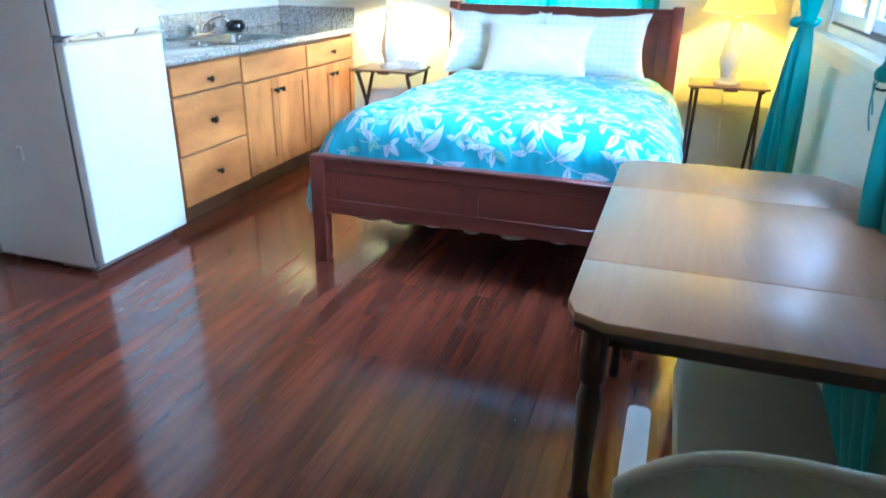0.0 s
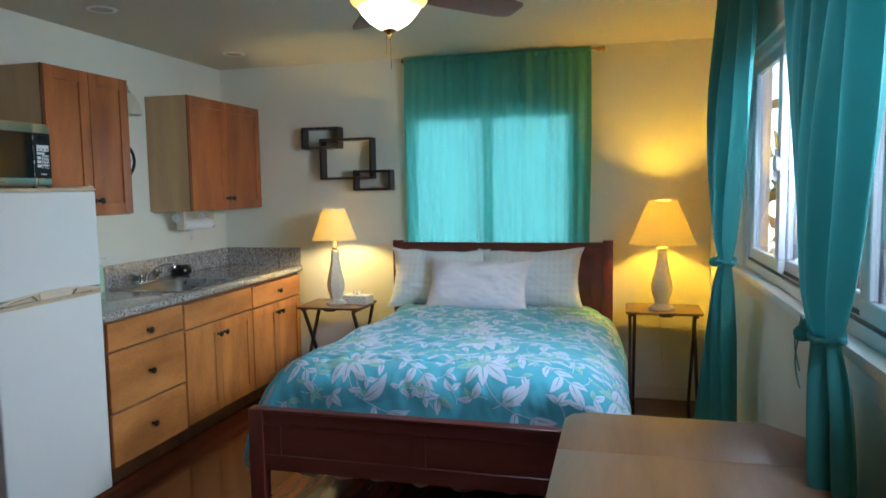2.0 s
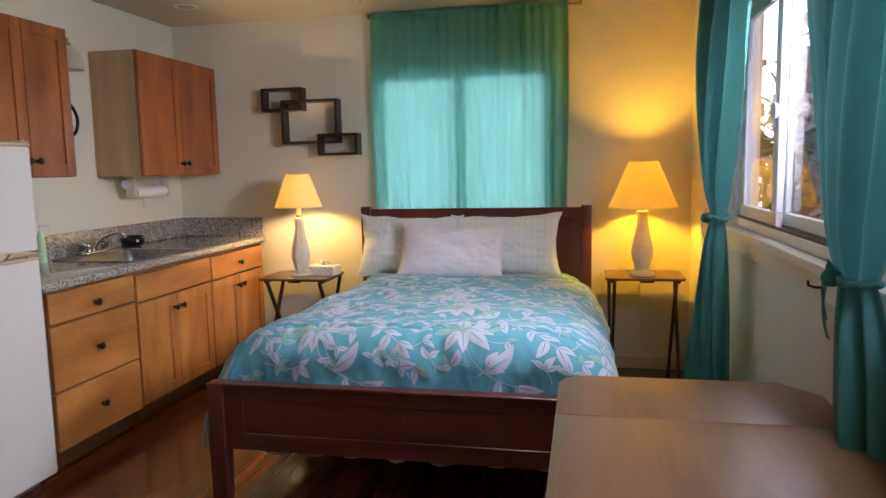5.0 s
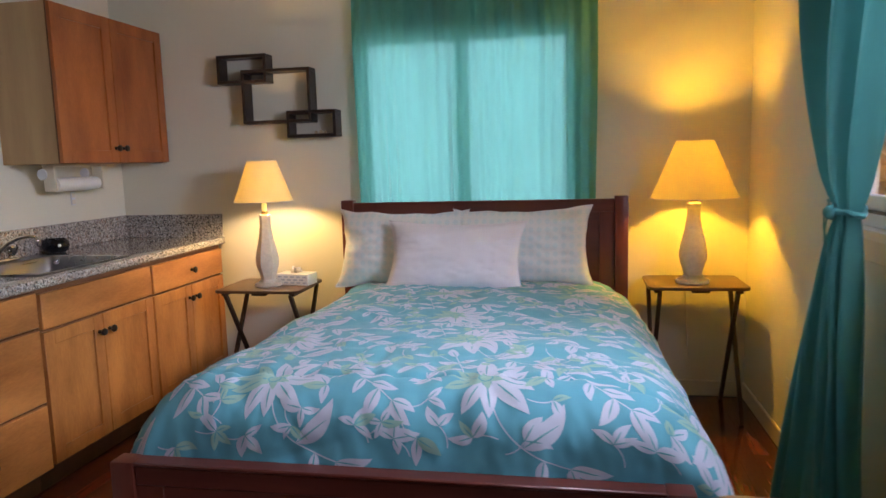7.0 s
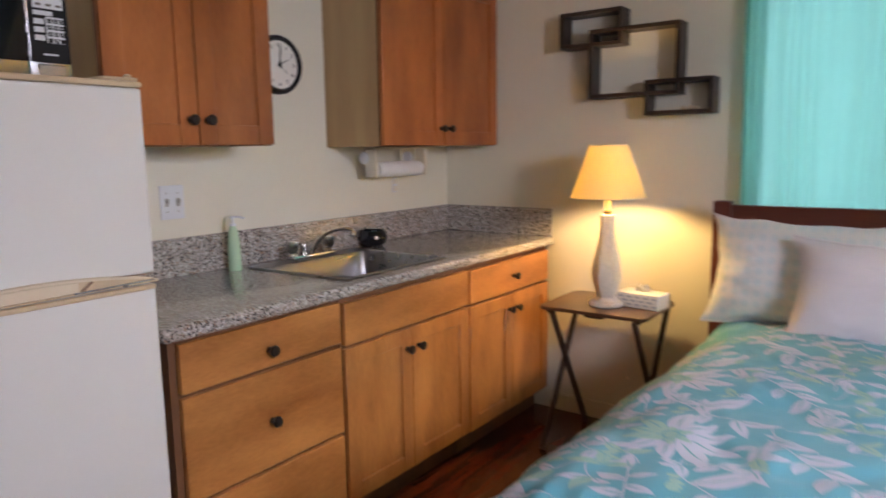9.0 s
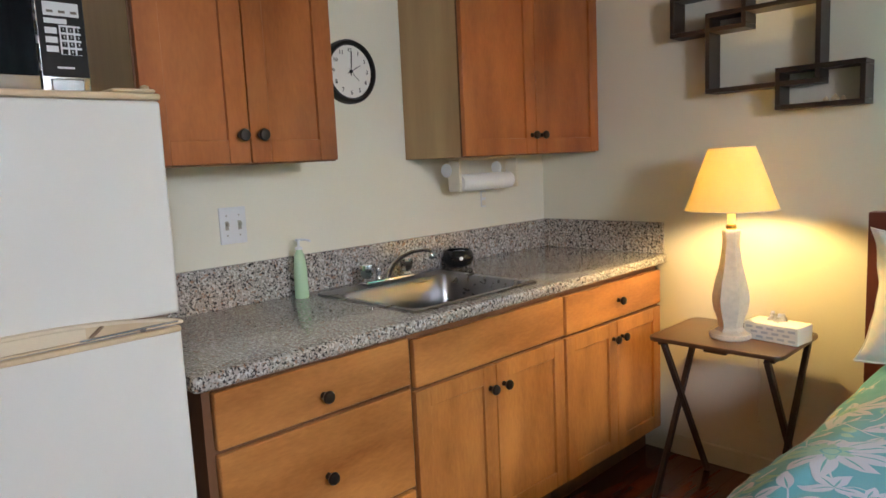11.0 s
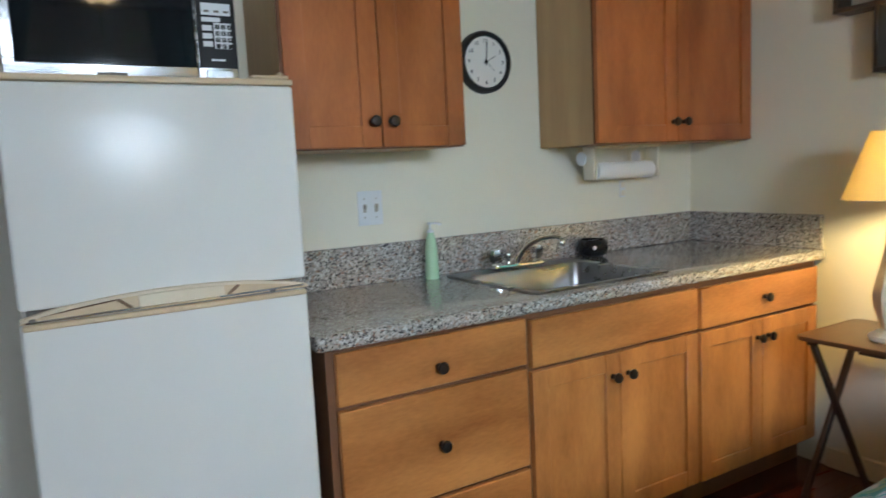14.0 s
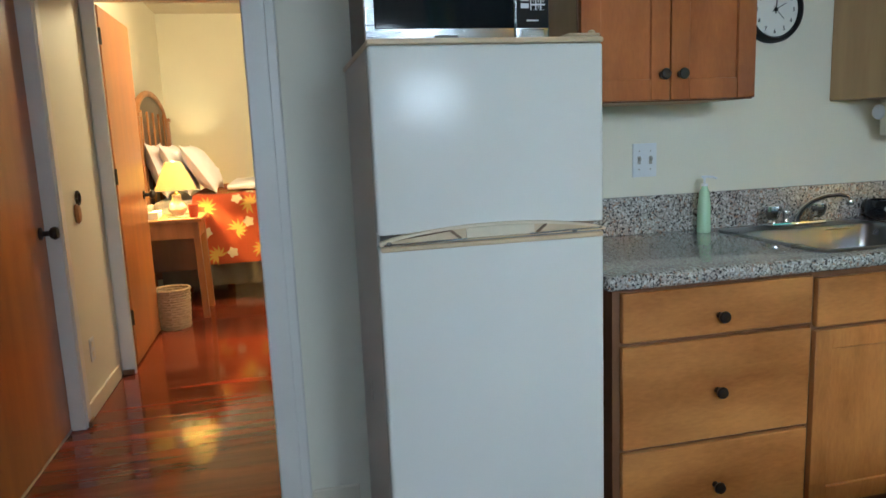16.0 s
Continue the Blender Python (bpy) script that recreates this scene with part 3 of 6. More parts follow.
base_cabinet(-0.719, -0.012, [(-0.712, -0.022, 0.668, 0.812)], [(-0.712, -0.371, 0.115, 0.656), (-0.367, -0.022, 0.115, 0.656)],
             [(-0.362, 0.738), (-0.400, 0.588), (-0.338, 0.588)], "maple base cabinet with a drawer over two doors")


def wall_cabinet(y0, y1, mid, z0, z1, kz, label):
    c = thing("wall_cabinet", (0.15, (y0 + y1) / 2, z0), label, "cabinet", "wall cabinets over the counter")
    part("body", box(0.002, 0.305, y0, y1, z0, z1, 0.002, 1), "cab_side", c)
    part("face_frame", box(0.3055, 0.3085, y0 - 0.001, y1 + 0.001, z0 - 0.001, z1 + 0.001), "cab_dark", c, smooth=False)
    for a, b, ky in ((y0 + 0.003, mid - 0.002, mid - 0.030), (mid + 0.002, y1 - 0.003, mid + 0.030)):
        d = part("door", shaker(0.309, a, b, z0 + 0.003, z1 - 0.003, 0.062), "cherry", c)
        knob(d, 0.328, ky, kz)
    return c


wall_cabinet(-2.032, -1.449, -1.742, 1.330, 2.074, 1.408, "toffee-stained wooden wall cabinet with two panelled doors")
wall_cabinet(-0.888, -0.012, -0.466, 1.324, 2.066, 1.400, "toffee-stained wooden wall cabinet with paper towels below")

CT0, CT1 = 0.838, 0.878
SX0, SX1, SY0, SY1 = 0.105, 0.565, -1.385, -0.835


def worktop():
    """One slab with the sink's opening cut through it and a rolled front edge."""
    bm = bmesh.new()
    xs, ys = (0.002, SX0, SX1, 0.648), (-2.106, SY0, SY1, -0.002)
    v = [[bm.verts.new((x, y, CT0)) for y in ys] for x in xs]
    faces = [bm.faces.new((v[i][j], v[i + 1][j], v[i + 1][j + 1], v[i][j + 1])) for i in range(3) for j in range(3) if (i, j) != (1, 1)]
    up = bmesh.ops.extrude_face_region(bm, geom=faces)
    for g in up["geom"]:
        if isinstance(g, bmesh.types.BMVert):
            g.co.z = CT1
    bmesh.ops.recalc_face_normals(bm, faces=bm.faces[:])
    edge = [e for e in bm.edges if all(q.co.x > 0.64 for q in e.verts) or all(q.co.y < -2.1 for q in e.verts)]
    bmesh.ops.bevel(bm, geom=edge, offset=0.012, segments=3, affect="EDGES", profile=0.55)
    return bm


ct = thing("countertop", (0.32, -1.05, CT0), "speckled grey granite worktop with a rounded front edge", "countertop")
part("slab", worktop(), "granite", ct)
part("backsplash", box(0.002, 0.020, -2.100, -0.022, CT1, 1.014, 0.003, 1), "granite", ct)
part("backsplash", box(0.002, 0.636, -0.020, -0.002, CT1, 1.014, 0.003, 1), "granite", ct)


def sink():
    s = thing("sink", (0.34, -1.11, 0.72), "brushed steel drop-in kitchen sink", "sink")
    x0, x1, y0, y1 = 0.075, 0.592, -1.405, -0.820
    bx0, bx1, by0, by1 = 0.165, 0.560, -1.375, -0.850

    def ring(bm, a, b, c, d, r, z, n=5):
        return [bm.verts.new((x, y, z)) for x, y in round_rect(a, b, c, d, r, n)]
    bm = bmesh.new()
    loops = [ring(bm, x0, x1, y0, y1, 0.02, CT1 + 0.001), ring(bm, x0 + 0.004, x1 - 0.004, y0 + 0.004, y1 - 0.004, 0.02, CT1 + 0.006),
             ring(bm, bx0 - 0.004, bx1 + 0.004, by0 - 0.004, by1 + 0.004, 0.05, CT1 + 0.004), ring(bm, bx0, bx1, by0, by1, 0.05, CT1 - 0.004),
             ring(bm, bx0 + 0.012, bx1 - 0.012, by0 + 0.012, by1 - 0.012, 0.055, CT1 - 0.12), ring(bm, bx0 + 0.05, bx1 - 0.05, by0 + 0.05, by1 - 0.05, 0.06, CT1 - 0.155)]
    for a, b in zip(loops, loops[1:]):
        for i in range(len(a)):
            bm.faces.new((a[i], a[(i + 1) % len(a)], b[(i + 1) % len(a)], b[i]))
    bm.faces.new(loops[-1])
    part("basin", bm, "steel", s)
    part("drain", lathe([(0.042, CT1 - 0.154), (0.042, CT1 - 0.150), (0.03, CT1 - 0.149)], 0.36, -1.11, 24), "chrome", s)
    return s


sink()


def faucet():
    f = thing("faucet", (0.115, -1.11, CT1 + 0.005), "chrome kitchen faucet with two clear-capped handles", "faucet")
    z = CT1 + 0.006
    part("deck", box(0.090, 0.140, -1.225, -0.995, z, z + 0.016, 0.007, 2), "chrome", f)
    for y in (-1.205, -1.015):
        part("handle", lathe([(0.020, z + 0.016), (0.013, z + 0.026), (0.022, z + 0.036), (0.027, z + 0.060), (0.025, z + 0.074), (0.010, z + 0.078)], 0.115, y, 16, 0, 0.06, 8), "chrome", f)
    arc = [(0.115, -1.11, z + 0.012), (0.120, -1.105, z + 0.035), (0.133, -1.093, z + 0.062), (0.155, -1.073, z + 0.088), (0.185, -1.046, z + 0.106), (0.215, -1.018, z + 0.112), (0.236, -1.000, z + 0.108), (0.240, -0.996, z + 0.092)]
    part("spout", tube(arc, [0.016, 0.012, 0.010, 0.009, 0.008, 0.008, 0.008, 0.009], 14), "chrome", f)
    part("nozzle", lathe([(0.011, z + 0.078), (0.012, z + 0.082), (0.012, z + 0.098), (0.009, z + 0.102)], 0.240, -0.996, 16), "chrome", f)
    part("sprayer", lathe([(0.013, z + 0.016), (0.010, z + 0.03), (0.013, z + 0.045), (0.011, z + 0.055), (0.004, z + 0.058)], 0.115, -1.15, 14), "chrome", f)


faucet()

sp = thing("soap_bottle", (0.078, -1.455, CT1), "slim pale green pump soap bottle on the counter", "soap bottle")
part("bottle", lathe([(0.022, CT1), (0.024, CT1 + 0.004), (0.022, CT1 + 0.10), (0.017, CT1 + 0.145), (0.011, CT1 + 0.158), (0.011, CT1 + 0.164)], 0.078, -1.455, 24), "soap", sp)
part("pump", join(lathe([(0.012, CT1 + 0.164), (0.012, CT1 + 0.172), (0.004, CT1 + 0.174), (0.004, CT1 + 0.192), (0.010, CT1 + 0.193), (0.010, CT1 + 0.200), (0.003, CT1 + 0.201)], 0.078, -1.455, 16),
                  tube([(0.078, -1.455, CT1 + 0.197), (0.10, -1.440, CT1 + 0.197), (0.115, -1.432, CT1 + 0.192)], 0.004, 8)), "key", sp, "white pump head")

sb = thing("sponge_holder", (0.085, -0.70, CT1), "round glossy black sponge holder on the counter", "sponge holder")
part("bowl", lathe([(0.040, CT1 + 0.001), (0.056, CT1 + 0.012), (0.064, CT1 + 0.036), (0.060, CT1 + 0.060), (0.050, CT1 + 0.072), (0.046, CT1 + 0.070), (0.050, CT1 + 0.055), (0.04, CT1 + 0.02)], 0.085, -0.70, 32), "black_glass", sb)
part("badge", moved(lathe([(0.008, 0), (0.007, 0.002), (0.002, 0.003)], n=14), Matrix.Translation((0.138, -0.737, CT1 + 0.042)) @ pose(0, 0, 0, 0, 85, -35)), "nickel", sb, "small silver badge")
part("sponge", box(0.060, 0.110, -0.735, -0.665, CT1 + 0.03, CT1 + 0.066, 0.006), "black", sb)

th = thing("paper_towel_holder", (0.12, -0.55, 1.19), "cream plastic paper towel holder under the wall cabinet", "towel holder")
part("back_bar", box(0.085, 0.155, -0.745, -0.365, 1.312, 1.3235, 0.003, 1), "trim", th)
for y in (-0.742, -0.385):
    part("bracket", box(0.088, 0.152, y, y + 0.016, 1.19, 1.312, 0.006, 2), "trim", th)
part("roll", moved(lathe([(0.012, 0), (0.034, 0.001), (0.035, 0.03), (0.035, 0.28), (0.034, 0.312), (0.012, 0.313)], n=24), Matrix.Translation((0.12, -0.712, 1.222)) @ pose(0, 0, 0, -90, 0, 0)), "paper", th, "nearly used white paper towel roll")
for y in (-0.765, -0.46):
    part("hub", moved(lathe([(0.026, 0), (0.028, 0.006), (0.02, 0.014)], n=18), Matrix.Translation((0.10, y, 1.275)) @ pose(0, 0, 0, -90, 0, 0)), "key", th)


def wall_plate(name, y, z, w, h, label, toggles=0):
    p = thing(name, (0.003, y, z), label, "switch" if toggles else "outlet")
    part("plate", box(0.0005, 0.006, y - w / 2, y + w / 2, z - h / 2, z + h / 2, 0.002, 2), "key", p)
    for k in range(toggles):
        yy = y + (k - (toggles - 1) / 2) * 0.044
        part("toggle", join(box(0.006, 0.007, yy - 0.006, yy + 0.006, z - 0.014, z + 0.014), box(0.007, 0.016, yy - 0.004, yy + 0.004, z - 0.002, z + 0.010, 0.001, 1)), "nickel", p)
        for sg in (-1, 1):
            part("screw", moved(lathe([(0.003, 0), (0.002, 0.001)], n=8), Matrix.Translation((0.0062, yy, z + sg * 0.032)) @ pose(0, 0, 0, 0, 90, 0)), "nickel", p)
    if not toggles:
        part("socket", box(0.006, 0.008, y - 0.012, y + 0.012, z + 0.006, z + 0.03, 0.001, 1), "trim", p)
        part("socket", box(0.006, 0.008, y - 0.012, y + 0.012, z - 0.03, z - 0.006, 0.001, 1), "trim", p)
    return p


wall_plate("light_switch", -1.646, 1.140, 0.092, 0.118, "white double light switch plate", 2)
po = wall_plate("outlet", -2.085, 1.125, 0.072, 0.116, "white outlet with a black plug beside the refrigerator")
part("plug", box(0.008, 0.040, -2.092, -2.066, 1.135, 1.160, 0.004, 2), "black", po, "black plug")
wall_plate("outlet", -0.442, 1.14, 0.030, 0.072, "slim white outlet plate")


def sconce():
    s = thing("wall_sconce", (0.06, -1.20, 2.0), "brushed nickel wall sconce with a frosted bell shade", "wall lamp")
    part("backplate", moved(lathe([(0.052, 0), (0.052, 0.010), (0.040, 0.020), (0.02, 0.024)], n=28), Matrix.Translation((0.001, -1.215, 2.055)) @ pose(0, 0, 0, 0, 90, 0)), "nickel", s)
    part("arm", tube([(0.02, -1.21, 2.055), (0.06, -1.195, 2.07), (0.095, -1.185, 2.075), (0.105, -1.18, 2.06)], 0.009, 10), "nickel", s)
    part("cap", lathe([(0.024, 2.045), (0.022, 2.060), (0.012, 2.070), (0.011, 2.092)], 0.105, -1.18, 16), "nickel", s)
    part("shade", shell([(0.082, 1.918), (0.080, 1.945), (0.070, 1.99), (0.050, 2.025), (0.024, 2.046)], 0.105, -1.18, 32, 0.003), "frosted", s)


sconce()


def clock():
    y, z, r = -1.150, 1.648, 0.114
    turn = Matrix.Translation((0.001, y, z)) @ pose(0, 0, 0, 0, 90, 0)
    c = thing("wall_clock", (0.001, y, z - r), "round black-rimmed wall clock with a white dial", "clock")
    part("rim", moved(lathe([(r, 0), (r, 0.022), (r - 0.006, 0.034), (r - 0.014, 0.036), (r - 0.021, 0.026), (r - 0.021, 0.02)], n=48), turn), "black", c)
    part("dial", moved(lathe([(r - 0.020, 0.020), (r - 0.020, 0.0225)], n=48), turn), "face", c)
    for h in range(1, 13):
        a = radians(90 - 30 * h)
        part("numeral", letters(str(h), 0.021, Matrix.Translation((0.0245, y + 0.075 * math.cos(a), z + 0.075 * math.sin(a))) @ pose(0, 0, 0, 90, 0, 90)), "black", c, smooth=False)

    def hand(deg, length, w, x):
        a = radians(90 - deg)
        d = Vector((0, math.cos(a), math.sin(a)))
        o = Vector((x, y, z))
        return bar(o - d * 0.014, o + d * length, w, 0.0012, 0.0)
    part("hour_hand", hand(62, 0.048, 0.006, 0.0268), "black", c, smooth=False)
    part("minute_hand", hand(4, 0.072, 0.0045, 0.0284), "black", c, smooth=False)
    part("second_hand", hand(135, 0.046, 0.0016, 0.0298), "black", c, smooth=False)
    part("hub", moved(lathe([(0.006, 0.0225), (0.005, 0.031)], n=12), turn), "black", c)


clock()


def fridge():
    y0, y1 = -2.692, -2.128
    f = thing("refrigerator", (0.35, (y0 + y1) / 2, 0), "old white two-door refrigerator with cream handle trim", "refrigerator")
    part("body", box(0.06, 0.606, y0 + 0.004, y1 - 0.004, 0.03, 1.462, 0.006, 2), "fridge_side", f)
    part("gasket", box(0.606, 0.618, y0 + 0.012, y1 - 0.012, 0.07, 1.455), "gasket", f)
    part("plinth_grille", box(0.40, 0.596, y0 + 0.02, y1 - 0.02, 0.006, 0.07, 0.003, 1), "gasket", f)
    for y in (y0 + 0.05, y1 - 0.05):
        for x in (0.12, 0.56):
            part("foot", lathe([(0.018, 0.0), (0.018, 0.012), (0.008, 0.014), (0.008, 0.032)], x, y, 12), "gasket", f)
    part("freezer_door", box(0.618, 0.672, y0, y1, 1.030, 1.458, 0.010, 3), "fridge", f)
    part("lower_door", box(0.618, 0.672, y0, y1, 0.060, 1.004, 0.010, 3), "fridge", f)
    part("top_trim", box(0.050, 0.674, y0 - 0.001, y1 + 0.001, 1.459, 1.472, 0.005, 2), "cream", f)

    def arch(u):
        return 1.016 + 0.030 * (1 - (2 * u - 1) ** 2) ** 0.8

    def swept(x0, x1, lo, hi, a=0.0, b=1.0, n=28):
        """A strip across the doors between two height curves."""
        bm = bmesh.new()
        loops = []
        for i in range(n + 1):
            u = a + (b - a) * i / n
            y = y0 + 0.002 + u * (y1 - y0 - 0.004)
            loops.append([bm.verts.new(p) for p in ((x0, y, lo(u)), (x1, y, lo(u)), (x1, y, hi(u) - 0.001), (x1 - 0.002, y, hi(u)), (x0, y, hi(u)))])
        for p, q in zip(loops, loops[1:]):
            for k in range(5):
                bm.faces.new((p[k], p[(k + 1) % 5], q[(k + 1) % 5], q[k]))
        bm.faces.new(loops[0])
        bm.faces.new(loops[-1][::-1])
        return bm
    slope = lambda u: 1.007 + 0.003 * u
    h = part("handle_trim", swept(0.666, 0.676, slope, arch), "cream", f, "arched aged cream handle trim")
    part("top_lip", swept(0.676, 0.686, lambda u: max(arch(u) - 0.0065, slope(u) + 0.001), arch), "cream_pale", h)
    part("bottom_lip", swept(0.676, 0.684, slope, lambda u: slope(u) + 0.004), "cream", h)
    part("centre_plate", swept(0.676, 0.683, lambda u: slope(u) + 0.005, lambda u: arch(u) - 0.0075, 0.37, 0.67, 10), "cream_pale", h)
    for u, d in ((0.325, 1), (0.70, -1)):
        y = y0 + u * (y1 - y0)
        part("grip_edge", bar((0.681, y - d * 0.014, 1.034), (0.681, y + d * 0.012, 1.013), 0.008, 0.006, 0.002), "walnut_edge", h, "brown slanted grip edge")
    # Thin brown bars draw the shade inside the two grip pockets.
    part("grip_shadow", bar((0.680, y0 + 0.035, 1.019), (0.680, y0 + 0.170, 1.0335), 0.006, 0.0025, 0.001), "walnut_edge", h)
    part("grip_shadow", bar((0.680, y1 - 0.155, 1.037), (0.680, y1 - 0.030, 1.030), 0.006, 0.0025, 0.001), "walnut_edge", h)
    part("chrome_strip", bar((0.6865, y0 + 0.010, 1.0105), (0.6865, y0 + 0.21, 1.0125), 0.005, 0.004, 0.0015), "chrome", h)
    part("chrome_strip", bar((0.6865, y1 - 0.20, 1.0135), (0.6865, y1 - 0.012, 1.0165), 0.005, 0.004, 0.0015), "chrome", h)
    for y in (y0 + 0.016, y1 - 0.09):
        part("pivot", box(0.684, 0.689, y, y + 0.012, 1.008, 1.017, 0.002, 1), "gasket", h)
    part("lower_trim", box(0.668, 0.680, y0 + 0.004, y1 - 0.004, 0.992, 1.0045, 0.003, 1), "cream", f)
    part("hinge_cap", join(box(0.52, 0.675, y1 - 0.09, y1 - 0.008, 1.472, 1.480, 0.003, 1), lathe([(0.009, 1.480), (0.008, 1.487), (0.003, 1.489)], 0.655, y1 - 0.022, 12)), "cream", f)
    part("side_cable_clip", box(0.30, 0.33, y0 - 0.004, y0 + 0.004, 0.50, 0.56, 0.002, 1), "fridge_side", f)


fridge()


def microwave():
    y0, y1, z0, z1 = -2.672, -2.196, 1.482, 1.757
    xf = 0.500
    m = thing("microwave", (0.3, (y0 + y1) / 2, 1.473), "stainless and black microwave oven on the refrigerator", "microwave")
    part("case", box(0.10, xf - 0.03, y0 + 0.004, y1 - 0.004, z0, z1 - 0.004, 0.004, 1), "gasket", m)
    for x in (0.14, 0.44):
        for y in (y0 + 0.04, y1 - 0.04):
            part("foot", lathe([(0.012, 1.4735), (0.012, z0 + 0.002)], x, y, 12), "black", m)
    ys = -2.288
    d = part("door", box(xf - 0.03, xf, y0, ys - 0.001, z0, z1, 0.004, 2), "steel_bright", m, "stainless door frame")
    part("glass", box(xf - 0.004, xf + 0.003, y0 + 0.022, ys - 0.003, z0 + 0.036, z1 - 0.040, 0.002, 1), "black_glass", d)
    part("door_window", box(xf + 0.003, xf + 0.0036, y0 + 0.045, ys - 0.075, z0 + 0.055, z1 - 0.075), "black_glass", d, smooth=False)
    part("maker_badge", box(xf, xf + 0.0012, -2.50, -2.44, z0 + 0.014, z0 + 0.020), "gasket", d)
    c = part("control_panel", box(xf - 0.03, xf + 0.001, ys + 0.001, y1, z0, z1, 0.004, 2), "steel_bright", m)
    part("panel_face", box(xf, xf + 0.004, ys + 0.003, y1 - 0.002, z0 + 0.036, z1 - 0.040, 0.001, 1), "black", c)
    part("display", box(xf + 0.004, xf + 0.005, ys + 0.022, y1 - 0.020, z1 - 0.078, z1 - 0.052), "black_glass", c)
    part("open_button", box(xf + 0.001, xf + 0.005, ys + 0.016, y1 - 0.014, z0 + 0.006, z0 + 0.032, 0.002, 1), "steel_bright", c)
    yl, yr = ys + 0.014, y1 - 0.012
    xk = xf + 0.004
    part("key_plate", box(xk, xk + 0.0012, yl, yr, 1.637, 1.664, 0.0005, 1), "key", c)
    part("key_plate", box(xk, xk + 0.0012, yl, yl + 0.042, 1.622, 1.632, 0.0005, 1), "key", c)
    for k in range(3):
        part("key", box(xk, xk + 0.0012, yl, yl + 0.022, 1.566 + k * 0.018, 1.578 + k * 0.018, 0.0005, 1), "key", c)
    part("number_pad", box(xk, xk + 0.0010, yl + 0.026, yr, 1.562, 1.620, 0.0005, 1), "key", c)
    rows = ("123", "456", "789", " 0 ")
    for r, word in enumerate(rows):
        for q, ch in enumerate(word):
            yy, zz = yl + 0.034 + q * 0.0135, 1.611 - r * 0.0145
            part("key", box(xk + 0.001, xk + 0.0016, yy - 0.005, yy + 0.005, zz - 0.005, zz + 0.005), "black", c, smooth=False)
            if ch != " ":
                part("digit", letters(ch, 0.008, Matrix.Translation((xk + 0.0022, yy, zz)) @ pose(0, 0, 0, 90, 0, 90)), "key", c, smooth=False)
    for k in range(3):
        part("icon_bar", box(xk + 0.0012, xk + 0.0018, yl + 0.006 + k * 0.022, yl + 0.018 + k * 0.022, 1.643, 1.648), "gasket", c, smooth=False)
    part("maker_badge", box(xf + 0.004, xf + 0.0048, ys + 0.03, y1 - 0.03, z0 + 0.052, z0 + 0.056), "key", c, smooth=False)


microwave()

# ---- bed end of the room ----


def wave(*p, size=1.0):
    return noise.noise(Vector((*p, 0.0, 0.0)[:3]) * size)


BX0, BX1, HY, FY = 1.445, 2.945, -0.215, -2.20
CX = (BX0 + BX1) / 2


def bed():
    b = thing("bed", (CX, -1.2, 0), "dark mahogany wooden bed with panelled head and foot boards", "bed")
    for x in (BX0, BX1 - 0.066):
        part("head_post", box(x, x + 0.066, HY, HY + 0.062, 0, 1.090, 0.004, 2), "mahogany_z", b)
        part("foot_post", box(x, x + 0.066, FY, FY + 0.062, 0, 0.514, 0.004, 2), "mahogany_z", b)
    hx0, hx1 = BX0 + 0.066, BX1 - 0.066
    part("head_rail", box(hx0, hx1, HY + 0.012, HY + 0.050, 1.010, 1.076, 0.003, 1), "mahogany", b)
    part("head_rail", box(hx0, hx1, HY + 0.012, HY + 0.050, 0.38, 0.50, 0.003, 1), "mahogany", b)
    for k in range(4):
        x = hx0 + k * (hx1 - hx0 - 0.075) / 3
        part("head_stile", box(x, x + 0.075, HY + 0.013, HY + 0.049, 0.50, 1.010, 0.002, 1), "mahogany_z", b)
    part("head_panel", box(hx0, hx1, HY + 0.026, HY + 0.040, 0.45, 1.03), "mahogany", b)
    part("foot_rail", box(hx0, hx1, FY + 0.010, FY + 0.050, 0.448, 0.503, 0.003, 1), "mahogany", b)
    part("foot_cap", box(hx0 - 0.001, hx1 + 0.001, FY + 0.004, FY + 0.057, 0.503, 0.514, 0.003, 1), "mahogany", b)
    part("foot_rail", box(hx0, hx1, FY + 0.010, FY + 0.050, 0.245, 0.315, 0.003, 1), "mahogany", b)
    for x in (hx0, (hx0 + hx1) / 2 - 0.04, hx1 - 0.08):
        part("foot_stile", box(x, x + 0.08, FY + 0.0105, FY + 0.0495, 0.315, 0.448, 0.0008, 1), "mahogany_z", b)
    part("foot_panel", box(hx0, hx1, FY + 0.015, FY + 0.040, 0.30, 0.46), "mahogany", b)
    for x in (BX0 + 0.018, BX1 - 0.046):
        part("side_rail", box(x, x + 0.028, FY + 0.062, HY, 0.25, 0.40, 0.003, 1), "mahogany", b)
    part("slat_base", box(BX0 + 0.05, BX1 - 0.05, FY + 0.07, HY - 0.01, 0.27, 0.30), "cab_dark", b)
    return b


bed()
ms = thing("mattress", (CX, -1.2, 0.30), "ivory mattress and box spring with a loose ivory skirt", "mattress")
part("box_spring", box(BX0 + 0.06, BX1 - 0.06, FY + 0.085, HY - 0.02, 0.301, 0.46, 0.03, 3), "skirt", ms)
part("pad", box(BX0 + 0.05, BX1 - 0.05, FY + 0.09, HY - 0.02, 0.46, 0.60, 0.04, 3), "skirt", ms)


